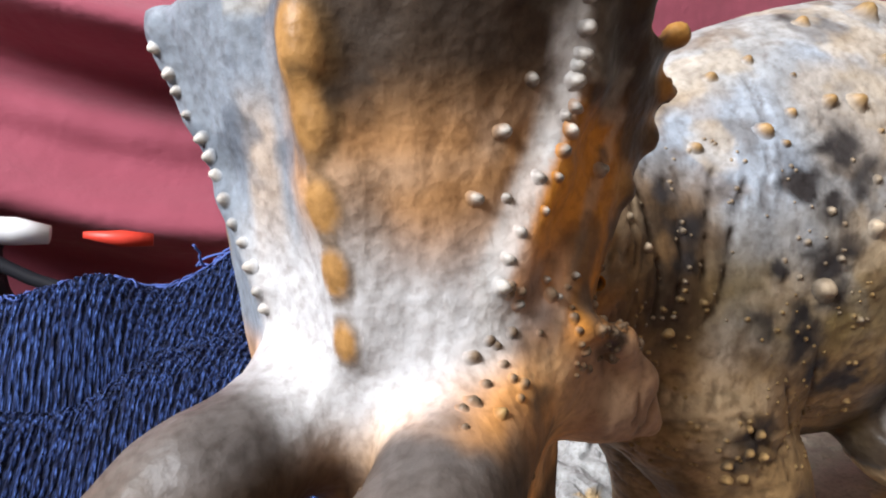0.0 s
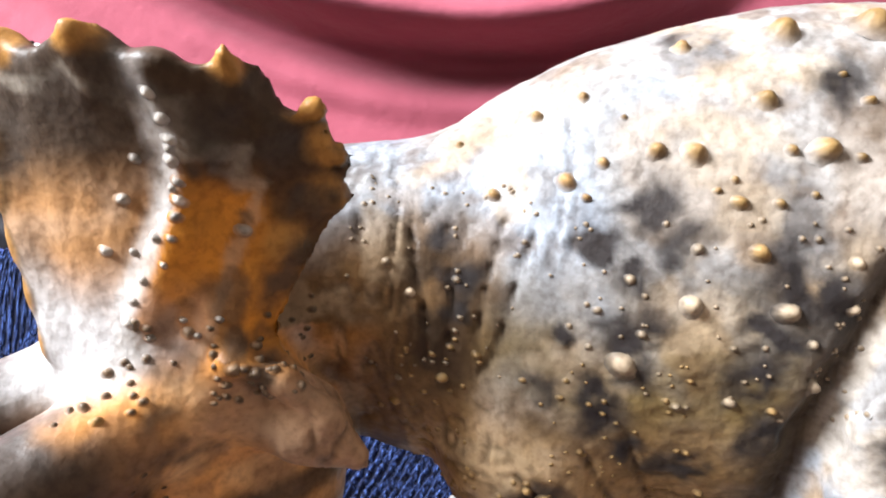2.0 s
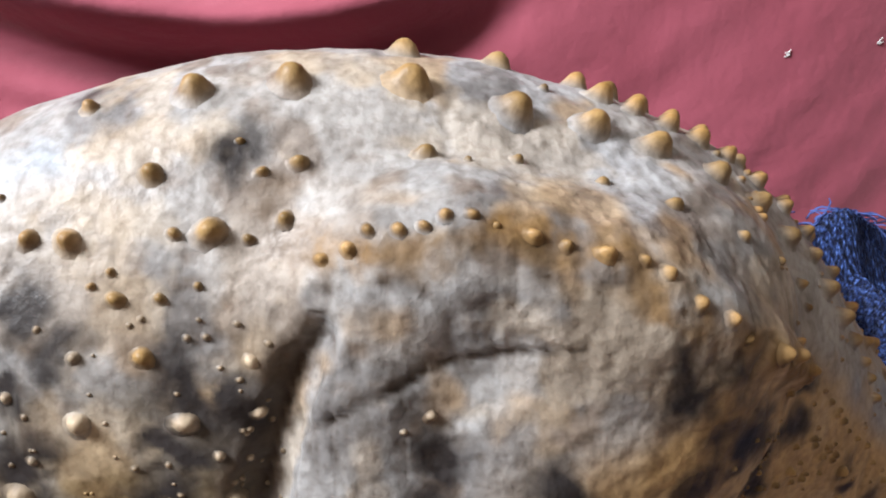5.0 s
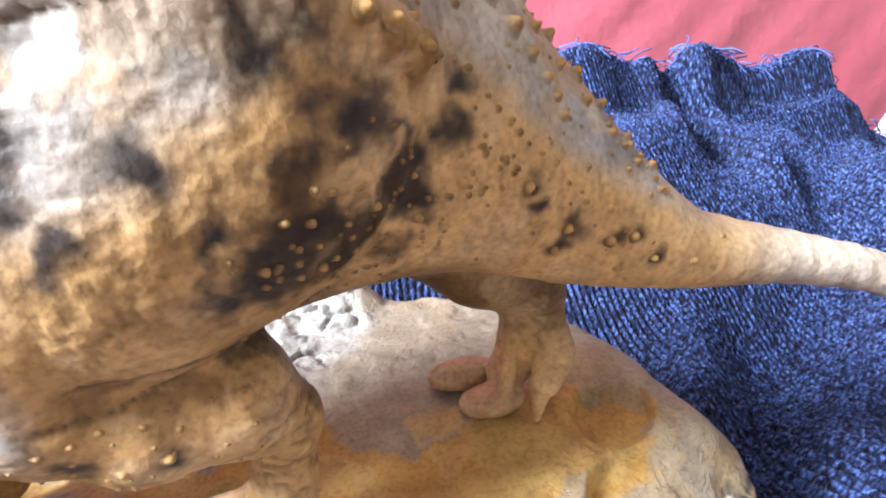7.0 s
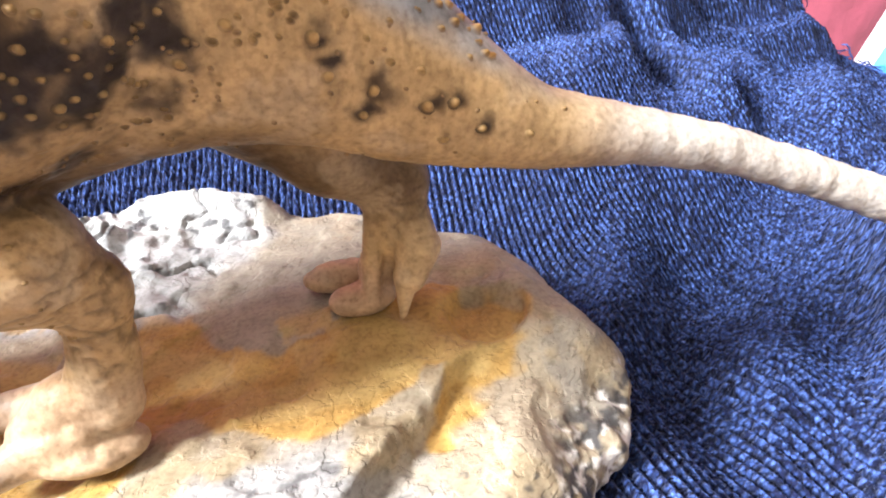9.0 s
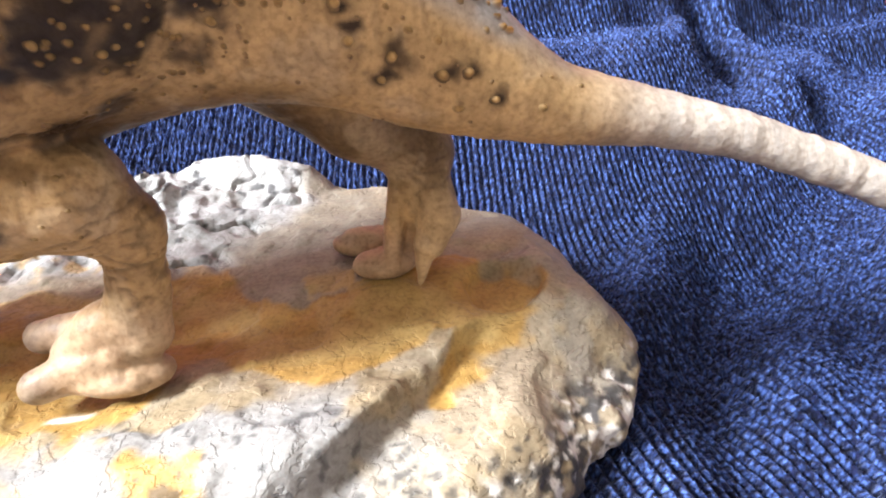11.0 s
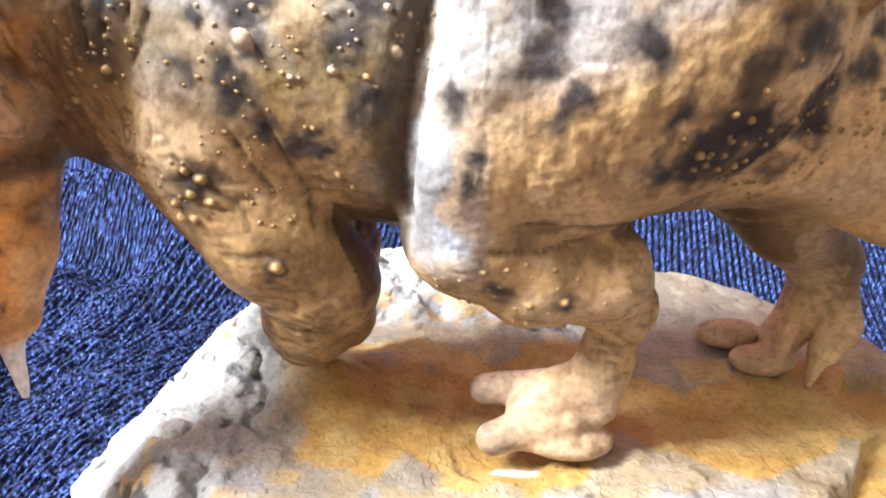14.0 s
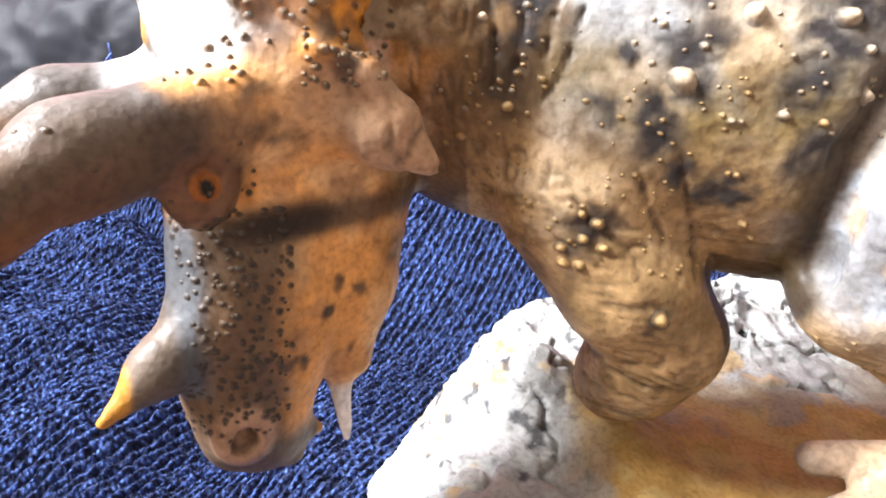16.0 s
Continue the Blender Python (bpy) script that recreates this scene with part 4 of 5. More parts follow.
def paint(p):
    """The statue's painted colours."""
    x, y, z = p.T
    n1, n2, n3 = grain(p, 38, 31, 3), grain(p, 75, 32, 3), grain(p, 20, 33, 2)
    tan, pale, cool = (0.36, 0.24, 0.115), (0.30, 0.305, 0.31), (0.285, 0.335, 0.405)
    c = over(np.tile(np.array(tan), (len(p), 1)), (0.45, 0.315, 0.165), smoothstep(0.45, 0.65, n1))
    # haunch and tail root painted a lighter tan to offset weak light
    c = over(c, (0.52, 0.365, 0.185), smoothstep(0.255, 0.20, z + 0.02 * (n2 - 0.5) - 0.3 * np.maximum(0.36 - x, 0)) * smoothstep(0.325, 0.36, x) * smoothstep(0.52, 0.47, x) * 0.85)
    light = smoothstep(0.185, 0.222, z + 0.55 * (0.26 - x) * (x < 0.26) - 0.62 * np.maximum(x - 0.27, 0) + 0.03 * (n1 - 0.5))
    light = np.where(x > 0.42, 0.0, light)
    front = smoothstep(0.262, 0.245, x + 0.012 * (n2 - 0.5)) * (x > 0.226) * (z > 0.12) * (y < 0.18)
    light = np.maximum(light, front)
    light = np.maximum(light, smoothstep(0.0, 0.02, z - np.interp(x, [0.3, 0.36, 0.42, 0.48], [0.262, 0.238, 0.185, 0.150])) * (x > 0.3) * 0.9)
    c = over(c, pale, light * (0.75 + 0.5 * n2))
    c = over(c, cool, light * smoothstep(0.50, 0.62, n3) * 0.85)
    c = over(c, (0.38, 0.37, 0.36), light * smoothstep(0.5, 0.62, grain(p, 30, 34, 2)) * 0.6)
    c = over(c, (0.13, 0.125, 0.125), light * smoothstep(0.52, 0.66, grain(p, 46, 36, 4)) * 0.75)
    c = over(c, (0.33, 0.22, 0.11), light * smoothstep(0.52, 0.66, grain(p, 55, 35, 3)) * (0.7 - 0.45 * smoothstep(0.23, 0.26, z) * smoothstep(0.28, 0.24, x)))
    # pale tail end with faint rings
    c = over(c, (0.48, 0.445, 0.40), smoothstep(0.475, 0.53, x + 0.01 * (n2 - 0.5)))
    c = over(c, (0.30, 0.285, 0.275), smoothstep(0.5, 0.53, x) * smoothstep(0.3, 0.9, np.sin(x * 420 + 3 * n1)) * 0.45)
    # brown wash low on the flank
    flank = smoothstep(0.245, 0.205, z + 0.03 * (n1 - 0.5)) * smoothstep(0.235, 0.222, x) * (x > 0.11) * (z > 0.14)
    c = over(c, (0.19, 0.138, 0.058), flank * (0.42 + 0.85 * n2))
    c = over(c, (0.40, 0.37, 0.33), flank * smoothstep(0.55, 0.66, grain(p, 42, 37, 3)) * 0.7)
    # brown neck
    neck = smoothstep(0.05, 0.07, x) * smoothstep(0.150, 0.128, x) * smoothstep(0.256, 0.228, z + 0.02 * (n1 - 0.5))
    c = over(c, (0.165, 0.095, 0.040), neck * (0.65 + 0.7 * n2))
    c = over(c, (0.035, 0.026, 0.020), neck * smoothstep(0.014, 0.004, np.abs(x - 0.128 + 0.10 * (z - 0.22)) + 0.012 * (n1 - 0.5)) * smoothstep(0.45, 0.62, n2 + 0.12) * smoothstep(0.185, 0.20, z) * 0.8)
    # throat painted near-black, extending the shade under the cheek
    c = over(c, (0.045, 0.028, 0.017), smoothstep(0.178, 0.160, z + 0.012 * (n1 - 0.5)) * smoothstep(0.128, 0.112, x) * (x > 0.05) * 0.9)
    # ochre shoulder and forearm
    arm = smoothstep(0.225, 0.205, x) * smoothstep(0.205, 0.175, z) * (x > 0.115) * (y < 0.235)
    c = over(c, (0.35, 0.225, 0.105), arm * 0.9)
    c = over(c, (0.21, 0.135, 0.058), arm * smoothstep(0.45, 0.6, n2) * 0.8)
    # lower hind leg and feet
    shin = smoothstep(0.150, 0.135, z) * (x > 0.23) * (x < 0.36)
    c = over(c, (0.40, 0.265, 0.13), shin * 0.85)
    feet = smoothstep(0.092, 0.075, z) * (x > 0.24) * (x < 0.45)
    c = over(c, (0.43, 0.305, 0.20), feet * 0.9)
    c = over(c, (0.13, 0.10, 0.09), feet * smoothstep(0.282, 0.266, x) * smoothstep(0.3, 0.6, n2) * 0.7)
    claw = smoothstep(0.245, 0.238, y) * smoothstep(0.414, 0.419, x) * (x < 0.445) * smoothstep(0.112, 0.104, z)
    c = over(c, (0.56, 0.42, 0.24), claw * 0.85)
    # deep brown on belly and far leg, painting the shade under the body
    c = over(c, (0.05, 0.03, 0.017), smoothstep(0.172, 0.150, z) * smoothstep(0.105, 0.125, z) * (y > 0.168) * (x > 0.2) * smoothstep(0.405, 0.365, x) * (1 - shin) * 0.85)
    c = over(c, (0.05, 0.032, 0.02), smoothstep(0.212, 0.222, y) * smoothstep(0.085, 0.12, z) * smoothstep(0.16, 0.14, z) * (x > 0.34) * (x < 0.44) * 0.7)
    # grime and dry-brushed lights
    c = over(c, (0.115, 0.068, 0.032), smoothstep(0.555, 0.66, grain(p, 70, 38, 4)) * (x < 0.5) * (0.5 - 0.3 * smoothstep(0.32, 0.37, x)))
    c = over(c, (0.52, 0.42, 0.29), smoothstep(0.57, 0.68, grain(p, 62, 39, 4)) * (x < 0.5) * 0.35)
    # shade painted dark-brown in the hollow before the thigh, ochre-brown along the raised edge
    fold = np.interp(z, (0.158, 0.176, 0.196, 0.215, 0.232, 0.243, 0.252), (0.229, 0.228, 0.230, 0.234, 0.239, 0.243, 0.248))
    hollow_shade = np.where(x < fold, smoothstep(0.020, 0.001, fold - x + 0.008 * (n2 - 0.5)), smoothstep(0.0035, 0.0, x - fold)) * smoothstep(0.265, 0.240, z) * (y < 0.2) * (x > 0.19)
    c = over(c, (0.040, 0.025, 0.014), hollow_shade * 0.92)
    c = over(c, (0.20, 0.115, 0.036), blots(p, [(a, b, d - 2, 6.0) for a, b, d, _ in RIDGE_A], 0.9) * 0.8)
    c = over(c, (0.07, 0.045, 0.022), blots(p, [(a, b - 1, d - 6, 4.5) for a, b, d, _ in RIDGE_A[:9]], 0.9) * 0.75)
    dark = (0.030, 0.027, 0.028)
    c = over(c, dark, np.maximum(blots(p, DARK_FLANK_A + DARK_FLANK_B, 1.0), blots(p, DARK_THIGH_A + DARK_THIGH_B, 0.9)) * (0.80 + 0.4 * n2))
    c = over(c, (0.030, 0.021, 0.016), blots(p, DARK_TAIL_A, 0.9) * (0.62 + 0.5 * n2))

    # the head, in its own frame
    q = (p - BROW) @ np.stack([HEAD_S, HEAD_U, HEAD_L], 1)
    s, u, l = q.T
    a = np.abs(l)
    rise = frill_rise(s, l)
    shell = (s < 0.05) & (u > rise - 0.012) & (x < 0.125) & (s > -0.09)
    cheek = smoothstep(0.114, 0.100, x + 0.014 * (n2 - 0.5)) * smoothstep(-0.002, 0.010, s + 0.01 * (n1 - 0.5)) * (s < 0.065) * (l > 0.015) * smoothstep(0.160, 0.150, y + 0.01 * (n1 - 0.5))
    face = smoothstep(0.100, 0.086, x + 0.014 * (n2 - 0.5)) * smoothstep(0.194, 0.178, y + 0.012 * (n1 - 0.5)) * (s > 0.0)
    rear = smoothstep(0.085, 0.070, x + 0.012 * (n2 - 0.5)) * (s <= 0.0) * (y < 0.19)
    blend = np.maximum(np.maximum(shell, rear), np.maximum(face, cheek))
    h = over(np.tile(np.array((0.66, 0.31, 0.09)), (len(p), 1)), (0.66, 0.40, 0.19), smoothstep(0.42, 0.62, n1))
    h = over(h, (0.30, 0.16, 0.08), smoothstep(0.54, 0.68, n2) * 0.6)
    # cheek flange
    h = over(h, (0.34, 0.225, 0.15), smoothstep(0.030, 0.042, a) * smoothstep(-0.005, 0.01, s) * (s < 0.06) * 0.85)
    # dark snout, pale nose ridge, and a band of painted shade under the cheek
    h = over(h, (0.085, 0.06, 0.042), smoothstep(-0.034, -0.018, u + 0.012 * (n1 - 0.5)) * smoothstep(0.046, 0.060, s) * 0.92)
    h = over(h, (0.085, 0.09, 0.10), smoothstep(-0.010, -0.002, u + 0.004 * (n2 - 0.5) - 0.3 * np.maximum(l, 0)) * smoothstep(0.045, 0.06, s) * (s < 0.112))
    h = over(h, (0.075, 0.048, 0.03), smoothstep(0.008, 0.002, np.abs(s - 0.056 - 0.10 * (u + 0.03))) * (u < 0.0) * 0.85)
    # shield panels
    up = smoothstep(0.012, 0.0, s)
    ridge_l = np.interp(s, (-0.068, -0.05, -0.03, -0.01), (0.046, 0.0420, 0.034, 0.027))
    inner = smoothstep(0.001, -0.003, l - ridge_l)
    h = over(h, (0.58, 0.235, 0.03), up * (1 - inner))
    h = over(h, (0.16, 0.085, 0.03), up * (1 - inner) * smoothstep(0.5, 0.62, n1) * 0.7)
    h = over(h, (0.36, 0.195, 0.085), up * inner * smoothstep(-0.014, -0.004, l))
    h = over(h, (0.42, 0.30, 0.21), up * inner * smoothstep(-0.014, -0.004, l) * smoothstep(0.45, 0.6, n1) * 0.8)
    rimdark = smoothstep(-0.037, -0.054, s + 0.018 * (n1 - 0.5))
    h = over(h, (0.030, 0.024, 0.02), up * rimdark * 0.92 * smoothstep(-0.016, -0.006, l))
    h = over(h, (0.045, 0.028, 0.016), up * smoothstep(0.042, 0.050, l + 0.012 * (n2 - 0.5)) * 0.9)
    h = over(h, (0.21, 0.245, 0.29), up * smoothstep(-0.003, -0.012, l))
    h = over(h, (0.46, 0.37, 0.29), up * smoothstep(0.008, 0.003, np.abs(l + 0.022 + 0.1 * s)) * smoothstep(-0.055, -0.04, s) * 0.8)
    # white along the ridge and over the brow
    white = (0.44, 0.445, 0.46)
    w = smoothstep(0.036, 0.024, a + 0.02 * (n2 - 0.5)) * smoothstep(-0.034, -0.012, s + 0.012 * (n1 - 0.5) - 0.3 * np.maximum(0.02 - np.abs(l - 0.016), 0)) * smoothstep(0.036, 0.014, s + 0.7 * np.maximum(l, 0) + 0.012 * (n1 - 0.5))
    h = over(h, white, w)
    h = over(h, (0.46, 0.46, 0.46), up * smoothstep(0.0045, 0.002, np.abs(l - ridge_l + 0.001)) * smoothstep(-0.075, -0.06, s) * (0.4 + 0.8 * n2))
    h = over(h, (0.10, 0.12, 0.15), up * (l < -0.002) * smoothstep(0.48, 0.62, n2) * smoothstep(-0.02, -0.045, s) * 0.75)
    # pale worn line inside the rim
    rim = shield_edge(s, l)
    h = over(h, (0.48, 0.45, 0.39), up * smoothstep(0.0016, 0.0004, np.abs(rim + 0.0050 + 0.003 * (n2 - 0.5))) * (0.05 + 0.6 * n1) * (l > -0.02))
    # ochre points of the rim and of the middle ridge
    for side in (-1, 1):
        for at, out in RIM[side]:
            d = np.linalg.norm(p - rim_tip(at, out, side), axis=1)
            h = over(h, (0.40, 0.20, 0.05) if side > 0 or at < -0.07 else (0.30, 0.23, 0.15), smoothstep(0.0085 if side > 0 else 0.006, 0.0045 if side > 0 else 0.003, d + 0.005 * (n2 - 0.5)) * 0.95)
    for at, r in ((-0.056, 0.0074), (-0.043, 0.0062), (-0.027, 0.0046), (-0.014, 0.0042), (0.0, 0.0040)):
        knob = np.sqrt(((s - at) / 1.25) ** 2 + (l / 0.8) ** 2) / r + 0.5 * (n2 - 0.5)
        h = over(h, (0.32, 0.175, 0.06), smoothstep(1.15, 0.65, knob) * (u > rise - 0.004))
        h = over(h, (0.10, 0.06, 0.025), smoothstep(0.35, 0.0, np.abs(knob - 1.05)) * (u > rise - 0.004) * (l > -0.002) * 0.7)
    # horns: grey-brown, russet below
    for foot, way in ((skull(0.018, -0.012, 0.018), np.array((0.012, 0.040, 0.172))), (skull(0.018, -0.010, -0.018), np.array((-0.058, 0.100, 0.180)))):
        v = way - foot
        t = ((p - foot) @ v) / (v @ v)
        d = np.linalg.norm(p - foot - np.clip(t, 0, 1)[:, None] * v, axis=1)
        on = smoothstep(0.031, 0.025, d) * smoothstep(0.12, 0.28, t + 0.15 * (n2 - 0.5))
        horn = over(np.tile(np.array((0.045, 0.030, 0.020)), (len(p), 1)), (0.092, 0.072, 0.057), smoothstep(0.2, 0.55, t + 0.5 * (n1 - 0.5)))
        horn = over(horn, (0.19, 0.075, 0.022), smoothstep(0.15, 0.55, t) * smoothstep(0.006, -0.006, p[:, 2] - foot[2] - (way[2] - foot[2]) * t))
        # upper side painted slightly paler, as if lit from above
        horn = over(horn, (0.27, 0.28, 0.30), smoothstep(0.001, 0.010, p[:, 2] - foot[2] - (way[2] - foot[2]) * t) * smoothstep(0.75, 0.35, t + 0.3 * (n2 - 0.5)) * 0.2)
        h = h * (1 - on[:, None]) + horn * on[:, None]
    brow = smoothstep(0.014, 0.028, s) * smoothstep(0.054, 0.040, s) * smoothstep(-0.020, -0.006, u)
    h = over(h, (0.085, 0.055, 0.036), brow * 0.75)
    # nose horn, beak and lower tip
    nose = smoothstep(0.004, 0.010, u) * smoothstep(0.07, 0.08, s)
    h = over(h, (0.105, 0.08, 0.062), nose)
    h = over(h, (0.36, 0.17, 0.03), smoothstep(0.020, 0.0225, u) * nose)
    h = over(h, (0.10, 0.068, 0.045), smoothstep(0.124, 0.136, s) * smoothstep(-0.046, -0.040, u))
    h = over(h, (0.33, 0.20, 0.13), smoothstep(0.013, 0.009, np.linalg.norm(p - skull(0.126, -0.010, 0.018), axis=1)))
    h = over(h, (0.03, 0.02, 0.015), smoothstep(0.0052, 0.004, np.linalg.norm((p - skull(0.127, -0.010, 0.018)) , axis=1)))
    h = over(h, (0.80, 0.79, 0.77), smoothstep(0.120, 0.126, s) * (u < -0.046))
    h = over(h, (0.46, 0.27, 0.10), smoothstep(0.0045, 0.002, np.linalg.norm(p - skull(0.139, -0.043, 0.004), axis=1)))
    h = over(h, (0.052, 0.040, 0.032), np.maximum(blots(p, DARK_HEAD_A, 0.8), blots(p, DARK_SHIELD_A, 0.9) * 0.9) * (0.65 + 0.5 * n2) * (1 - 0.8 * w))
    # black line for the shade under the cheek flange, from eye to throat
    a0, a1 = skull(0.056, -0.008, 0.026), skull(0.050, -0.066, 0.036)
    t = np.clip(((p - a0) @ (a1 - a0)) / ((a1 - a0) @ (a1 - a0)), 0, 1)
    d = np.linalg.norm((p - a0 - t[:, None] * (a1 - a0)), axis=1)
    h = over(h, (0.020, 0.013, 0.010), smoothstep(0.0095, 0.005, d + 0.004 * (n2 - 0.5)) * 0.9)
    # eye
    e = np.linalg.norm(p - skull(0.0415, 0.000, 0.029), axis=1)
    h = over(h, (0.15, 0.075, 0.04), smoothstep(0.013, 0.009, e))
    h = over(h, (0.30, 0.10, 0.02), smoothstep(0.0052, 0.0046, np.linalg.norm(p - skull(0.0415, 0.000, 0.0265), axis=1)))
    h = over(h, (0.012, 0.008, 0.006), smoothstep(0.0026, 0.0020, np.linalg.norm(p - skull(0.0415, 0.000, 0.0305), axis=1)))
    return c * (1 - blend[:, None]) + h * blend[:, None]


def knobs(verts, normals, colours, marks, size, tall, tip):
    """Rounded, blunt-pointed knobs on the skin at these marks: more vertices, faces and colours."""
    ring = 12
    turn = np.arange(ring) * 2 * np.pi / ring
    profile = ((1.7, -0.2, 0.0), (1.15, 0.08, 0.3), (0.88, 0.42, 0.75), (0.62, 0.78, 0.95), (0.28, 0.97, 1.0))
    vs, fs, cs, start = [], [], [], 0
    for mark in marks:
        if len(mark) == 4:
            at = np.array(mark[:3]) * 0.001
            i = int(((verts - at) ** 2).sum(1).argmin())
            r = mark[3] * 0.001 * size
            out = normals[((verts - at) ** 2).sum(1) < (0.003 + r) ** 2].sum(0)
        else:
            i, r = int(mark[0]), mark[1] * size
            out = normals[i]
        shade = np.array(tip) * (0.78 + 0.37 * lattice(np.int64(i), np.int64(3), np.int64(5), 9)) * (1.0, 0.97, 0.93)
        out = out / max(np.linalg.norm(out), 1e-6) if np.linalg.norm(out) > 0.1 else normals[i]
        shade = shade * (0.68 if r < 0.0013 else 1.0)
        n = out + np.array((0.12, 0.0, 0.1))
        n = n / np.linalg.norm(n)
        a = np.cross(n, (0.3, 0.2, 0.9))
        a = a / np.linalg.norm(a)
        b = np.cross(n, a)
        wob = 1 + 0.08 * np.sin(turn * 2 + i) + 0.04 * np.sin(turn * 3 + 2.0 * i)
        for rad, up, w in profile:
            vs.append(verts[i] + (np.cos(turn) * wob)[:, None] * a * r * rad * 1.1 + (np.sin(turn) * wob)[:, None] * b * r * rad * 0.92 + n * r * tall * up)
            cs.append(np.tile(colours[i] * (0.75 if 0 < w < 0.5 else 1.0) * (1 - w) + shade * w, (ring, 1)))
        vs.append((verts[i] + n * r * tall * 1.03)[None])
        cs.append(shade[None])
        for k in range(len(profile) - 1):
            o = start + k * ring
            for j in range(ring):
                m = (j + 1) % ring
                fs.append((o + j, o + m, o + ring + m, o + ring + j))
        o = start + (len(profile) - 1) * ring
        fs += [(o + j, o + (j + 1) % ring, o + ring) for j in range(ring)]
        start += len(profile) * ring + 1
    return np.concatenate(vs), fs, np.concatenate(cs)


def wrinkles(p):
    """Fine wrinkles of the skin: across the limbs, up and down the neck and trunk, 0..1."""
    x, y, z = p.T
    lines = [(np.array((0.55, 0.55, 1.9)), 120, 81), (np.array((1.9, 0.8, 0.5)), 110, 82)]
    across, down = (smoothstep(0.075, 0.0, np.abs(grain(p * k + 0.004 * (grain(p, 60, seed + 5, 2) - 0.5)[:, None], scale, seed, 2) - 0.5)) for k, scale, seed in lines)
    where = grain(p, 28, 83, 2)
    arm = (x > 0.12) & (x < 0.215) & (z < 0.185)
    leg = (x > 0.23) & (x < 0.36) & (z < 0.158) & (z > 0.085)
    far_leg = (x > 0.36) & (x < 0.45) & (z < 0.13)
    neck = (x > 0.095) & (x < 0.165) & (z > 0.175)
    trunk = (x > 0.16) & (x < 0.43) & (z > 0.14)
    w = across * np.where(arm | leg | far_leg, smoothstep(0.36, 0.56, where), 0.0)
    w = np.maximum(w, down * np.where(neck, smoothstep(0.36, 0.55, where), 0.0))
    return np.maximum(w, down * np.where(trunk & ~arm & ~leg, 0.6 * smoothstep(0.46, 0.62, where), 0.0))


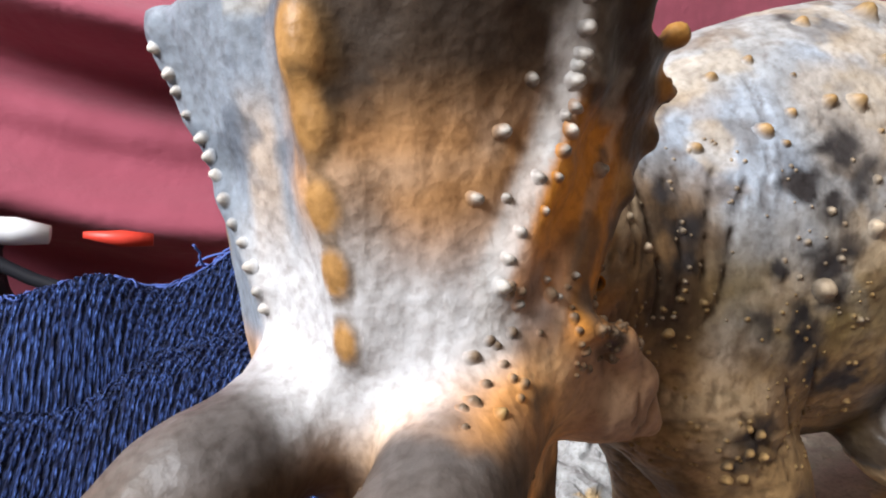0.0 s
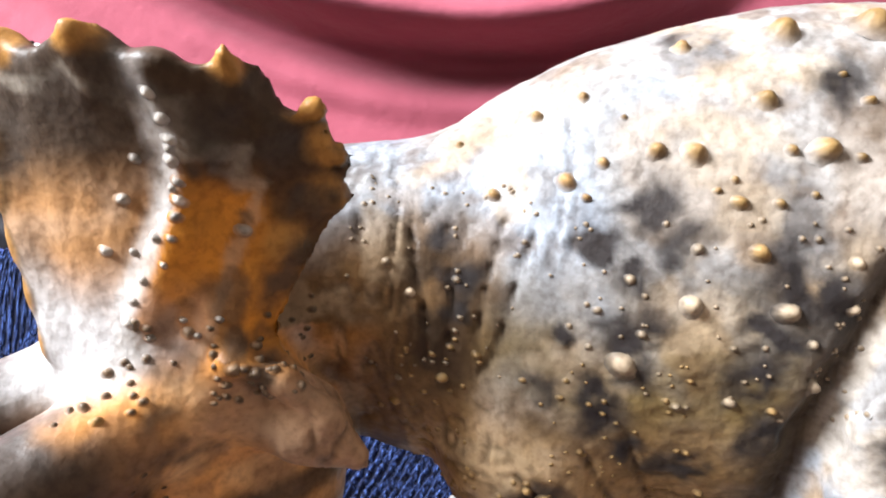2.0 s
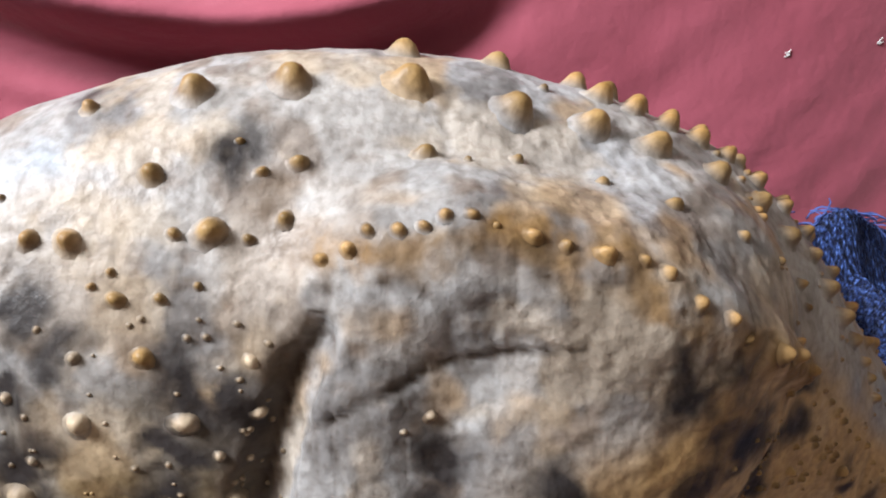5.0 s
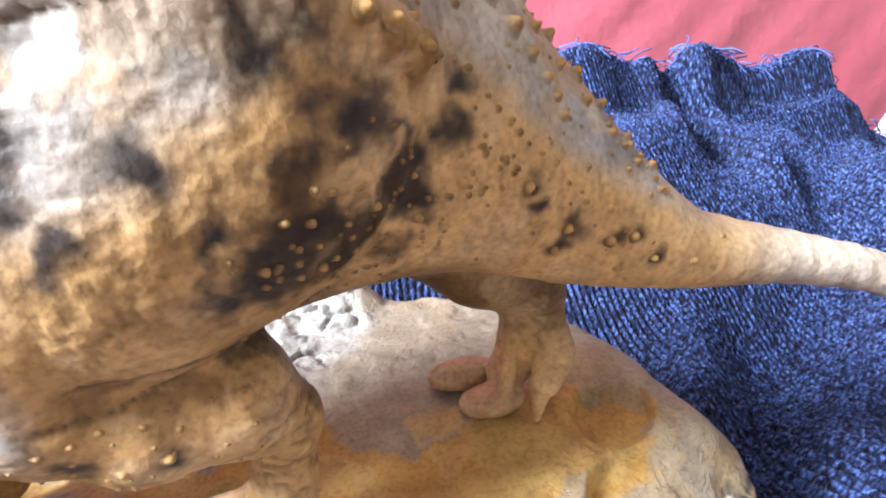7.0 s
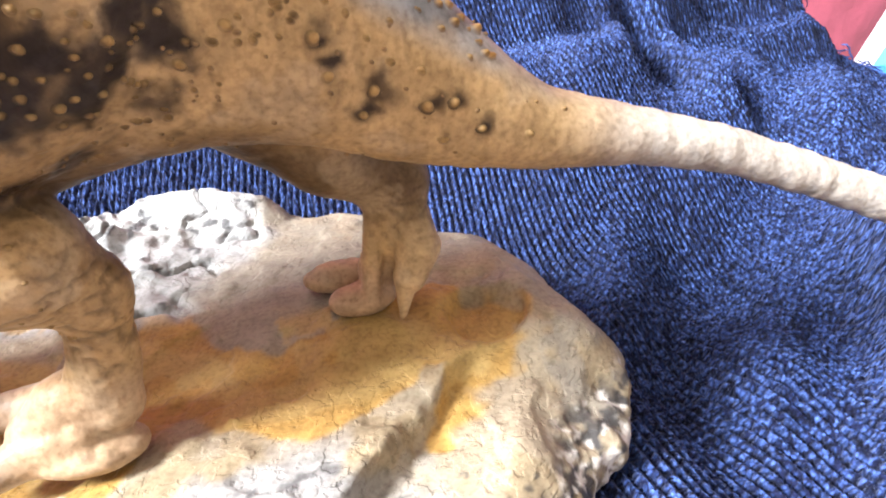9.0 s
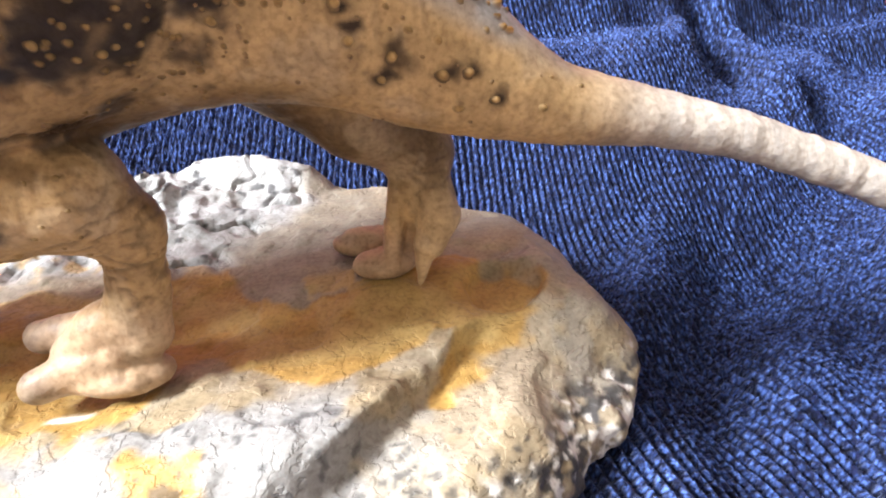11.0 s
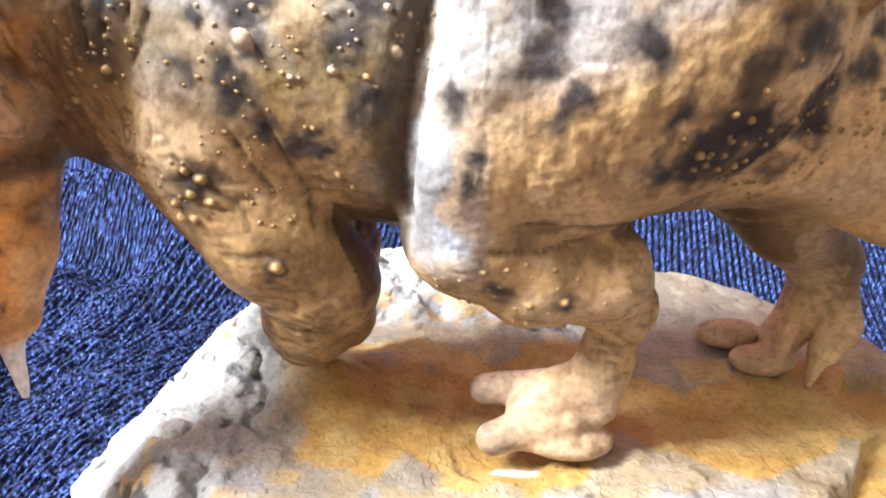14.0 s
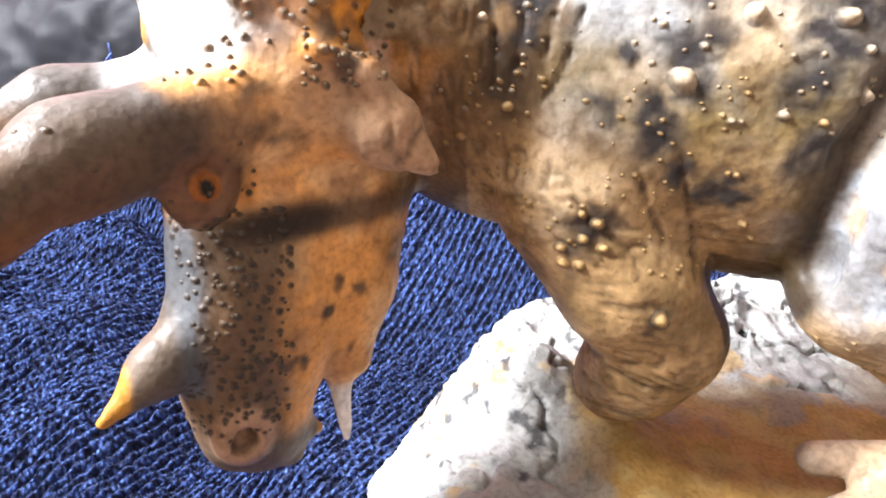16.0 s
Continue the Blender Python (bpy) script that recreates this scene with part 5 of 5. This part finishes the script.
def sculpt_statue():
    clay = Clay((-0.09, 0.02, 0.0), (0.83, 0.30, 0.33), 0.00135)
    torso(clay)
    legs(clay)
    head(clay)
    groin(clay)
    verts, quads = clay.skin()
    n = normals_of(verts, quads)
    fold = grain(verts * np.array((1.0, 1.0, 0.55)), 190, 51, 2) - 0.5
    lump = grain(verts, 45, 52, 2) - 0.5
    x, y, z = verts.T
    pleat = grain((verts + 0.006 * (np.stack([fold, lump, fold], 1))) @ np.array(((0.6, 0.1, -0.5), (0.1, 0.8, 0.2), (0.25, 0.3, 1.7))), 210, 53, 2) - 0.5
    pleat = pleat * smoothstep(0.45, 0.58, grain(verts, 34, 54, 2)) * smoothstep(0.12, 0.14, x) * smoothstep(0.42, 0.36, x) * smoothstep(0.155, 0.17, z)
    ring = np.sin(x * 420 + 5.0 * (grain(verts, 60, 55, 2) - 0.5)) * smoothstep(0.47, 0.52, x)
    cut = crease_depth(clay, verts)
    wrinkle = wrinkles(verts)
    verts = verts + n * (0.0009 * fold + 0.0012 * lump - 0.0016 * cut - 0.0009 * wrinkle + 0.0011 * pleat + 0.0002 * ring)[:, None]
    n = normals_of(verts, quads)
    # dark wash in wrinkles and creases, which also stands for the shade in them
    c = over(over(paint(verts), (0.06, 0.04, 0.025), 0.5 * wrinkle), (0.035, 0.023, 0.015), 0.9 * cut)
    ochre, cream, olive, horn = (0.38, 0.225, 0.075), (0.42, 0.35, 0.26), (0.28, 0.185, 0.075), (0.42, 0.285, 0.125)
    rng = np.random.default_rng(4)

    def scatter(count, keep, lo, hi):
        pool = np.nonzero(keep)[0]
        return [(i, rng.uniform(lo, hi)) for i in rng.choice(pool, count, replace=False)]

    x, y, z = verts.T
    side = n[:, 1] < 0.2
    q = (verts - BROW) @ np.stack([HEAD_S, HEAD_U, HEAD_L], 1)
    # two rows of knobs down the crest towards the tail
    crest = []
    for row, offset in ((0, 0.006), (1, 0.019)):
        for k in range(15):
            at = 0.318 + 0.0098 * k + 0.005 * row
            high = np.interp(at, (0.29, 0.33, 0.36, 0.39, 0.42, 0.455, 0.48), (0.310, 0.299, 0.287, 0.264, 0.226, 0.184, 0.159))
            crest.append((1000 * at, 1000 * (0.207 - offset * (1 - 2.2 * max(at - 0.36, 0))), 1000 * high, 3.7 - 0.13 * k - 0.5 * row))
    groups = [
        (crest, 1.0, 1.35, (0.33, 0.20, 0.065)), (RIDGE_A, 0.95, 1.1, (0.36, 0.235, 0.10)), (BACK_A, 0.85, 1.15, olive), (BACK_SIDE_A, 0.72, 1.15, olive), (PALE_FLANK_A, 0.54, 1.0, cream), (OCHRE_FLANK_A, 0.68, 1.15, (0.31, 0.20, 0.085)), (PALE_FLANK_B, 0.75, 1.2, horn), (BACK_SIDE_B, 0.65, 1.2, cream),
        (TAIL_A, 0.7, 1.1, horn), (TAIL_B, 0.7, 1.1, horn), (HAUNCH_A, 0.75, 1.1, horn), (LIMB_A, 0.75, 1.0, horn), (SHIELD_A, 0.7, 1.2, (0.40, 0.39, 0.37)),
        (scatter(70, side & (x > 0.30) & (x < 0.40) & (z > 0.16) & (z < 0.23) & (np.abs(z - 0.158 - 0.75 * (x - 0.31)) < 0.03), 0.0006, 0.0013), 1.0, 0.9, (0.30, 0.20, 0.09)),
        (scatter(120, side & (x > 0.115) & (x < 0.2) & (z > 0.15) & (z < 0.215), 0.0004, 0.0009), 1.0, 0.8, horn),
        (scatter(110, side & (x > 0.10) & (x < 0.24) & (z > 0.2) & (z < 0.26), 0.0004, 0.0008), 1.0, 0.8, (0.34, 0.27, 0.19)),
        (scatter(90, side & (x > 0.36) & (x < 0.47) & (z > 0.14), 0.0004, 0.0009), 1.0, 0.9, (0.42, 0.28, 0.15)),
        (scatter(70, (x > 0.36) & (x < 0.46) & (z > 0.16) & (n[:, 2] > 0.5), 0.0008, 0.0016), 1.0, 1.1, ochre),
        (scatter(70, (np.abs(q[:, 0] - 0.002) < 0.012) & (q[:, 2] > 0.022) & (q[:, 2] < 0.05) & (q[:, 1] > -0.06), 0.0006, 0.0014), 1.0, 0.9, (0.19, 0.14, 0.095)),
        (scatter(45, (q[:, 0] > 0.018) & (q[:, 0] < 0.055) & (q[:, 1] > -0.03) & (q[:, 2] > 0.008) & (x < 0.06), 0.0005, 0.0011), 1.0, 0.6, (0.13, 0.09, 0.06)),
        (scatter(260, (q[:, 0] > 0.050) & (q[:, 0] < 0.125) & (q[:, 1] > -0.026) & (q[:, 1] < 0.004) & (q[:, 2] > -0.004), 0.0005, 0.0012), 1.0, 0.55, (0.085, 0.065, 0.05)),
        (scatter(40, (z > 0.10) & (z < 0.145) & (x > 0.23) & (x < 0.31) & (n[:, 1] < -0.3), 0.0005, 0.001), 1.0, 0.8, horn),
    ]
    # rows of beads down the two ridges of the shield
    beads = []
    for edge in (-1, 1):
        for at in np.linspace(-0.064, -0.004, 13):
            b = float(np.interp(at, (-0.068, -0.05, -0.03, -0.01), (0.046, 0.0420, 0.034, 0.027)))
            beads.append((*(1000 * skull(at, frill_rise(at, edge * b) + 0.003, edge * b)), 1.2 + 0.6 * rng.random()))
    groups.append((beads, 0.9, 1.1, (0.50, 0.49, 0.47)))
    all_v, all_f, all_c, taken = [verts], quads.tolist(), [c], []
    start = len(verts)
    for marks, size, tall, tip in groups:
        free = []
        for mark in marks:
            if len(mark) == 4:
                at = np.array(mark[:3])
                if any(((at - o) ** 2).sum() < max(10, (1.1 * (mark[3] + k)) ** 2) for o, k in taken):
                    continue
                taken.append((at, mark[3]))
            free.append(mark)
        if not free:
            continue
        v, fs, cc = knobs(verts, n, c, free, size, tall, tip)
        all_v.append(v)
        all_f += [tuple(k + start for k in f) for f in fs]
        all_c.append(cc)
        start += len(v)
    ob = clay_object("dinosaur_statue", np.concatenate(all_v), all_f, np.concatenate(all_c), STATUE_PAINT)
    return tagged(ob, "painted resin horned dinosaur in grey, ochre and black on rock", "statue")


sculpt_statue()


# ---- things behind ----
def crumple(bm, size, seed, deep):
    for v in bm.verts:
        d = v.co.normalized()
        w = noise.ridged_multi_fractal(v.co * size + Vector((seed, 0, 0)), 1.0, 2.0, 3, 1.0, 2.0)
        v.co += d * (deep * (w - 1.2))


def tube(bm, points, radii, ring=6):
    """A round tube through the points."""
    rows = []
    for i, p in enumerate(points):
        p = Vector(p)
        t = (Vector(points[min(i + 1, len(points) - 1)]) - Vector(points[max(i - 1, 0)])).normalized()
        a = t.cross(Vector((0.31, 0.52, 0.79))).normalized()
        b = t.cross(a)
        r = radii if isinstance(radii, float) else radii[i]
        rows.append([bm.verts.new(p + (a * math.cos(k * math.tau / ring) + b * math.sin(k * math.tau / ring)) * r) for k in range(ring)])
    for r0, r1 in zip(rows, rows[1:]):
        for k in range(ring):
            bm.faces.new((r0[k], r0[(k + 1) % ring], r1[(k + 1) % ring], r1[k]))
    bm.faces.new(rows[0][::-1])
    bm.faces.new(rows[-1])


WHITE_PLASTIC = plain_material("white_plastic", (0.78, 0.78, 0.79), 0.4, 20)
WHITE_CARD = plain_material("white_card", (0.80, 0.80, 0.80), 0.5, 20)
BLUE_INK = plain_material("blue_ink", (0.16, 0.50, 0.72), 0.5, 20)
RED_INK = plain_material("red_ink", (0.70, 0.14, 0.12), 0.5, 20)
RED_PLASTIC = plain_material("red_plastic", (0.62, 0.05, 0.03), 0.45, 20)
BLACK_PLASTIC = plain_material("black_plastic", (0.02, 0.02, 0.022), 0.4, 20)
BLUE_PLASTIC = plain_material("blue_plastic", (0.04, 0.22, 0.62), 0.4, 20)
GREY_CARD = plain_material("grey_card", (0.35, 0.36, 0.38), 0.6, 20)


def black_bag():
    bag = tagged(new("bag"), "black crumpled nylon bag lying behind the blanket", "bag")
    bm = bmesh.new()
    bmesh.ops.create_icosphere(bm, subdivisions=6, radius=1)
    for v in bm.verts:
        v.co = Vector((v.co.x * 0.235, v.co.y * 0.10, v.co.z * 0.165 + 0.03 * math.sin(3.0 * v.co.x)))
    crumple(bm, 4.5, 3.0, 0.030)
    crumple(bm, 10.0, 8.0, 0.010)
    bmesh.ops.transform(bm, matrix=pose(-0.40, 0.735, 0.128, 0, 12, 0), verts=bm.verts)
    part("pouch", bm, BLACK_NYLON, bag, "", True)
    bm = bmesh.new()
    tube(bm, [(-0.30 + 0.02 * i, 0.66 - 0.004 * i, 0.235 - 0.010 * i - 0.004 * math.sin(i)) for i in range(12)], 0.006, 8)
    part("strap", bm, BLACK_NYLON, bag, "", True)
    # white pull with a pointed end, and a red tag
    bm = bmesh.new()
    tube(bm, [(-0.262, 0.645, 0.222), (-0.23, 0.635, 0.206), (-0.19, 0.632, 0.196), (-0.15, 0.63, 0.192), (-0.125, 0.63, 0.188)], [0.002, 0.007, 0.011, 0.012, 0.008], 10)
    part("pull", bm, WHITE_PLASTIC, bag, "white pointed plastic pull", True)
    bm = bmesh.new()
    tube(bm, [(-0.100, 0.63, 0.187), (-0.07, 0.632, 0.182), (-0.045, 0.632, 0.180)], [0.003, 0.008, 0.006], 8)
    part("tag", bm, RED_PLASTIC, bag, "bright red tag", True)
    return bag


black_bag()


def white_ring():
    ring = tagged(new("ring"), "white plastic ring hanging on the black bag", "ring")
    bm = bmesh.new()
    tube(bm, [(-0.425 + 0.015 * math.cos(a * math.tau / 24), 0.70 + 0.006 * math.sin(a * math.tau / 24), 0.310 + 0.022 * math.sin(a * math.tau / 24)) for a in range(25)], 0.005, 8)
    part("loop", bm, WHITE_PLASTIC, ring, "", True)
    bm = bmesh.new()
    tube(bm, [(-0.428, 0.703, 0.338), (-0.426, 0.70, 0.31), (-0.420, 0.70, 0.288)], 0.004, 8)
    part("bar", bm, BLACK_PLASTIC, ring, "dark cross bar", True)
    return ring


white_ring()


def printed_box():
    carton = tagged(new("carton"), "white cardboard carton with pale blue stripe and red print", "box")
    m = pose(1.10, 0.80, -0.03, 0, 24, -24)
    part("body", box(bmesh.new(), 0.0, 0.085, 0.0, 0.03, 0.0, 0.19, 0.002, m), WHITE_CARD, carton)
    part("stripe", box(bmesh.new(), 0.016, 0.030, -0.0012, 0.0, 0.004, 0.186, 0.0, m), BLUE_INK, carton, "pale blue printed stripe")
    for x0, z0, z1 in ((0.040, 0.045, 0.085), (0.062, 0.05, 0.09)):
        bm = bmesh.new()
        for k in range(7):
            z = z0 + (z1 - z0) * k / 7
            box(bm, x0, x0 + 0.007, -0.0012, 0.0, z, z + 0.0035, 0.0, m)
        part("print", bm, RED_INK, carton, "red lines of small print")
    return carton


printed_box()


def lint(x, z, seed):
    rng = random.Random(seed)
    bm = bmesh.new()
    y = 0.9 - float(drape(np.array([x]), np.array([z]))[0]) - 0.0015
    for k in range(4):
        p = Vector((x + rng.uniform(-0.004, 0.004), y, z + rng.uniform(-0.003, 0.003)))
        d = Vector((rng.uniform(-1, 1), 0, rng.uniform(-0.4, 1)))
        tube(bm, [p, p + d * 0.004, p + d * 0.008 + Vector((0.002, -0.001, 0.001))], 0.0009, 4)
    return tagged(mesh_object("lint", bm, WHITE_CARD), "small tuft of white lint stuck on the red sheet", "lint", group="lint on the sheet")


lint(0.806, 0.349, 1)
lint(0.935, 0.363, 2)
lint(-0.248, 0.298, 3)


def dark_rack():
    rack = tagged(new("rack"), "black storage rack with pale stacked cards", "rack")
    m = pose(1.18, 0.82, -0.03, 0, 22, -24)
    part("frame", box(bmesh.new(), 0.012, 0.24, 0.0, 0.09, 0.0, 0.20, 0.004, m), BLACK_PLASTIC, rack)
    for k in range(5):
        part("card", box(bmesh.new(), -0.03, 0.10, 0.01, 0.10, 0.205 + 0.017 * k, 0.216 + 0.017 * k, 0.001, m), WHITE_CARD if k % 2 == 0 else GREY_CARD, rack, "pale card edge")
    part("post", box(bmesh.new(), 0.02, 0.03, -0.006, 0.0, 0.0, 0.30, 0.001, m), BLACK_PLASTIC, rack)
    return rack


dark_rack()
lid = tagged(new("tub"), "bright blue plastic tub behind the blanket", "tub")
part("body", box(bmesh.new(), 1.13, 1.25, 0.72, 0.79, -0.028, 0.005, 0.006), BLUE_PLASTIC, lid)
part("rim", box(bmesh.new(), 1.125, 1.255, 0.715, 0.795, 0.005, 0.014, 0.003), BLUE_PLASTIC, lid)
box2 = tagged(new("carton"), "small white box with dark side behind the blanket", "box")
part("body", box(bmesh.new(), 0.50, 0.585, 0.72, 0.78, -0.028, 0.188, 0.003), WHITE_CARD, box2)
part("flap", box(bmesh.new(), 0.585, 0.612, 0.722, 0.778, -0.028, 0.180, 0.003), BLACK_PLASTIC, box2, "dark side flap")


# ---- the blanket's fringe ----
def fringe():
    rng = random.Random(7)
    bm = bmesh.new()
    for k in range(620):
        x = -0.60 + 1.80 * (k + rng.random()) / 620
        y = float(blanket_edge(np.array([x]))[0])
        z = float(blanket_height(np.array([x]), np.array([y]))[0]) + 0.002
        long = rng.uniform(0.014, 0.034)
        a, up = rng.uniform(-1.3, 1.3), rng.uniform(-0.3, 0.25)
        pts, p = [], Vector((x, y - 0.004, z))
        d = Vector((math.sin(a), rng.uniform(-0.5, 0.6), up)).normalized()
        for i in range(6):
            pts.append(p.copy())
            p = p + d * long / 5
            d = (d + Vector((rng.uniform(-0.5, 0.5), rng.uniform(-0.5, 0.5), rng.uniform(-0.45, 0.15)))).normalized()
            ground = float(blanket_height(np.array([p.x]), np.array([min(p.y, y)]))[0]) + 0.002
            p.z = max(p.z, ground if p.y < y else ground - 0.05)
        tube(bm, pts, rng.uniform(0.0007, 0.0014), 3)
    # a bunch of long loose strands that stands up before the bag
    for k in range(9):
        lean, tip = rng.uniform(-0.010, 0.010), rng.uniform(0.6, 1.0)
        pts = []
        for i in range(8):
            f = tip * i / 7
            pts.append((-0.336 + 0.030 * f + lean * math.sin(3.2 * f) + rng.uniform(-0.002, 0.002), 0.578 + 0.006 * math.sin(5 * f + k), 0.128 + 0.078 * f))
        tube(bm, pts, 0.0011, 4)
    return bm


BLUE_YARN = plain_material("blue_yarn", (0.075, 0.12, 0.36), 0.9, 60)
part("fringe", fringe(), BLUE_YARN, bpy.data.objects["blanket"], "loose blue yarn fringe", True)
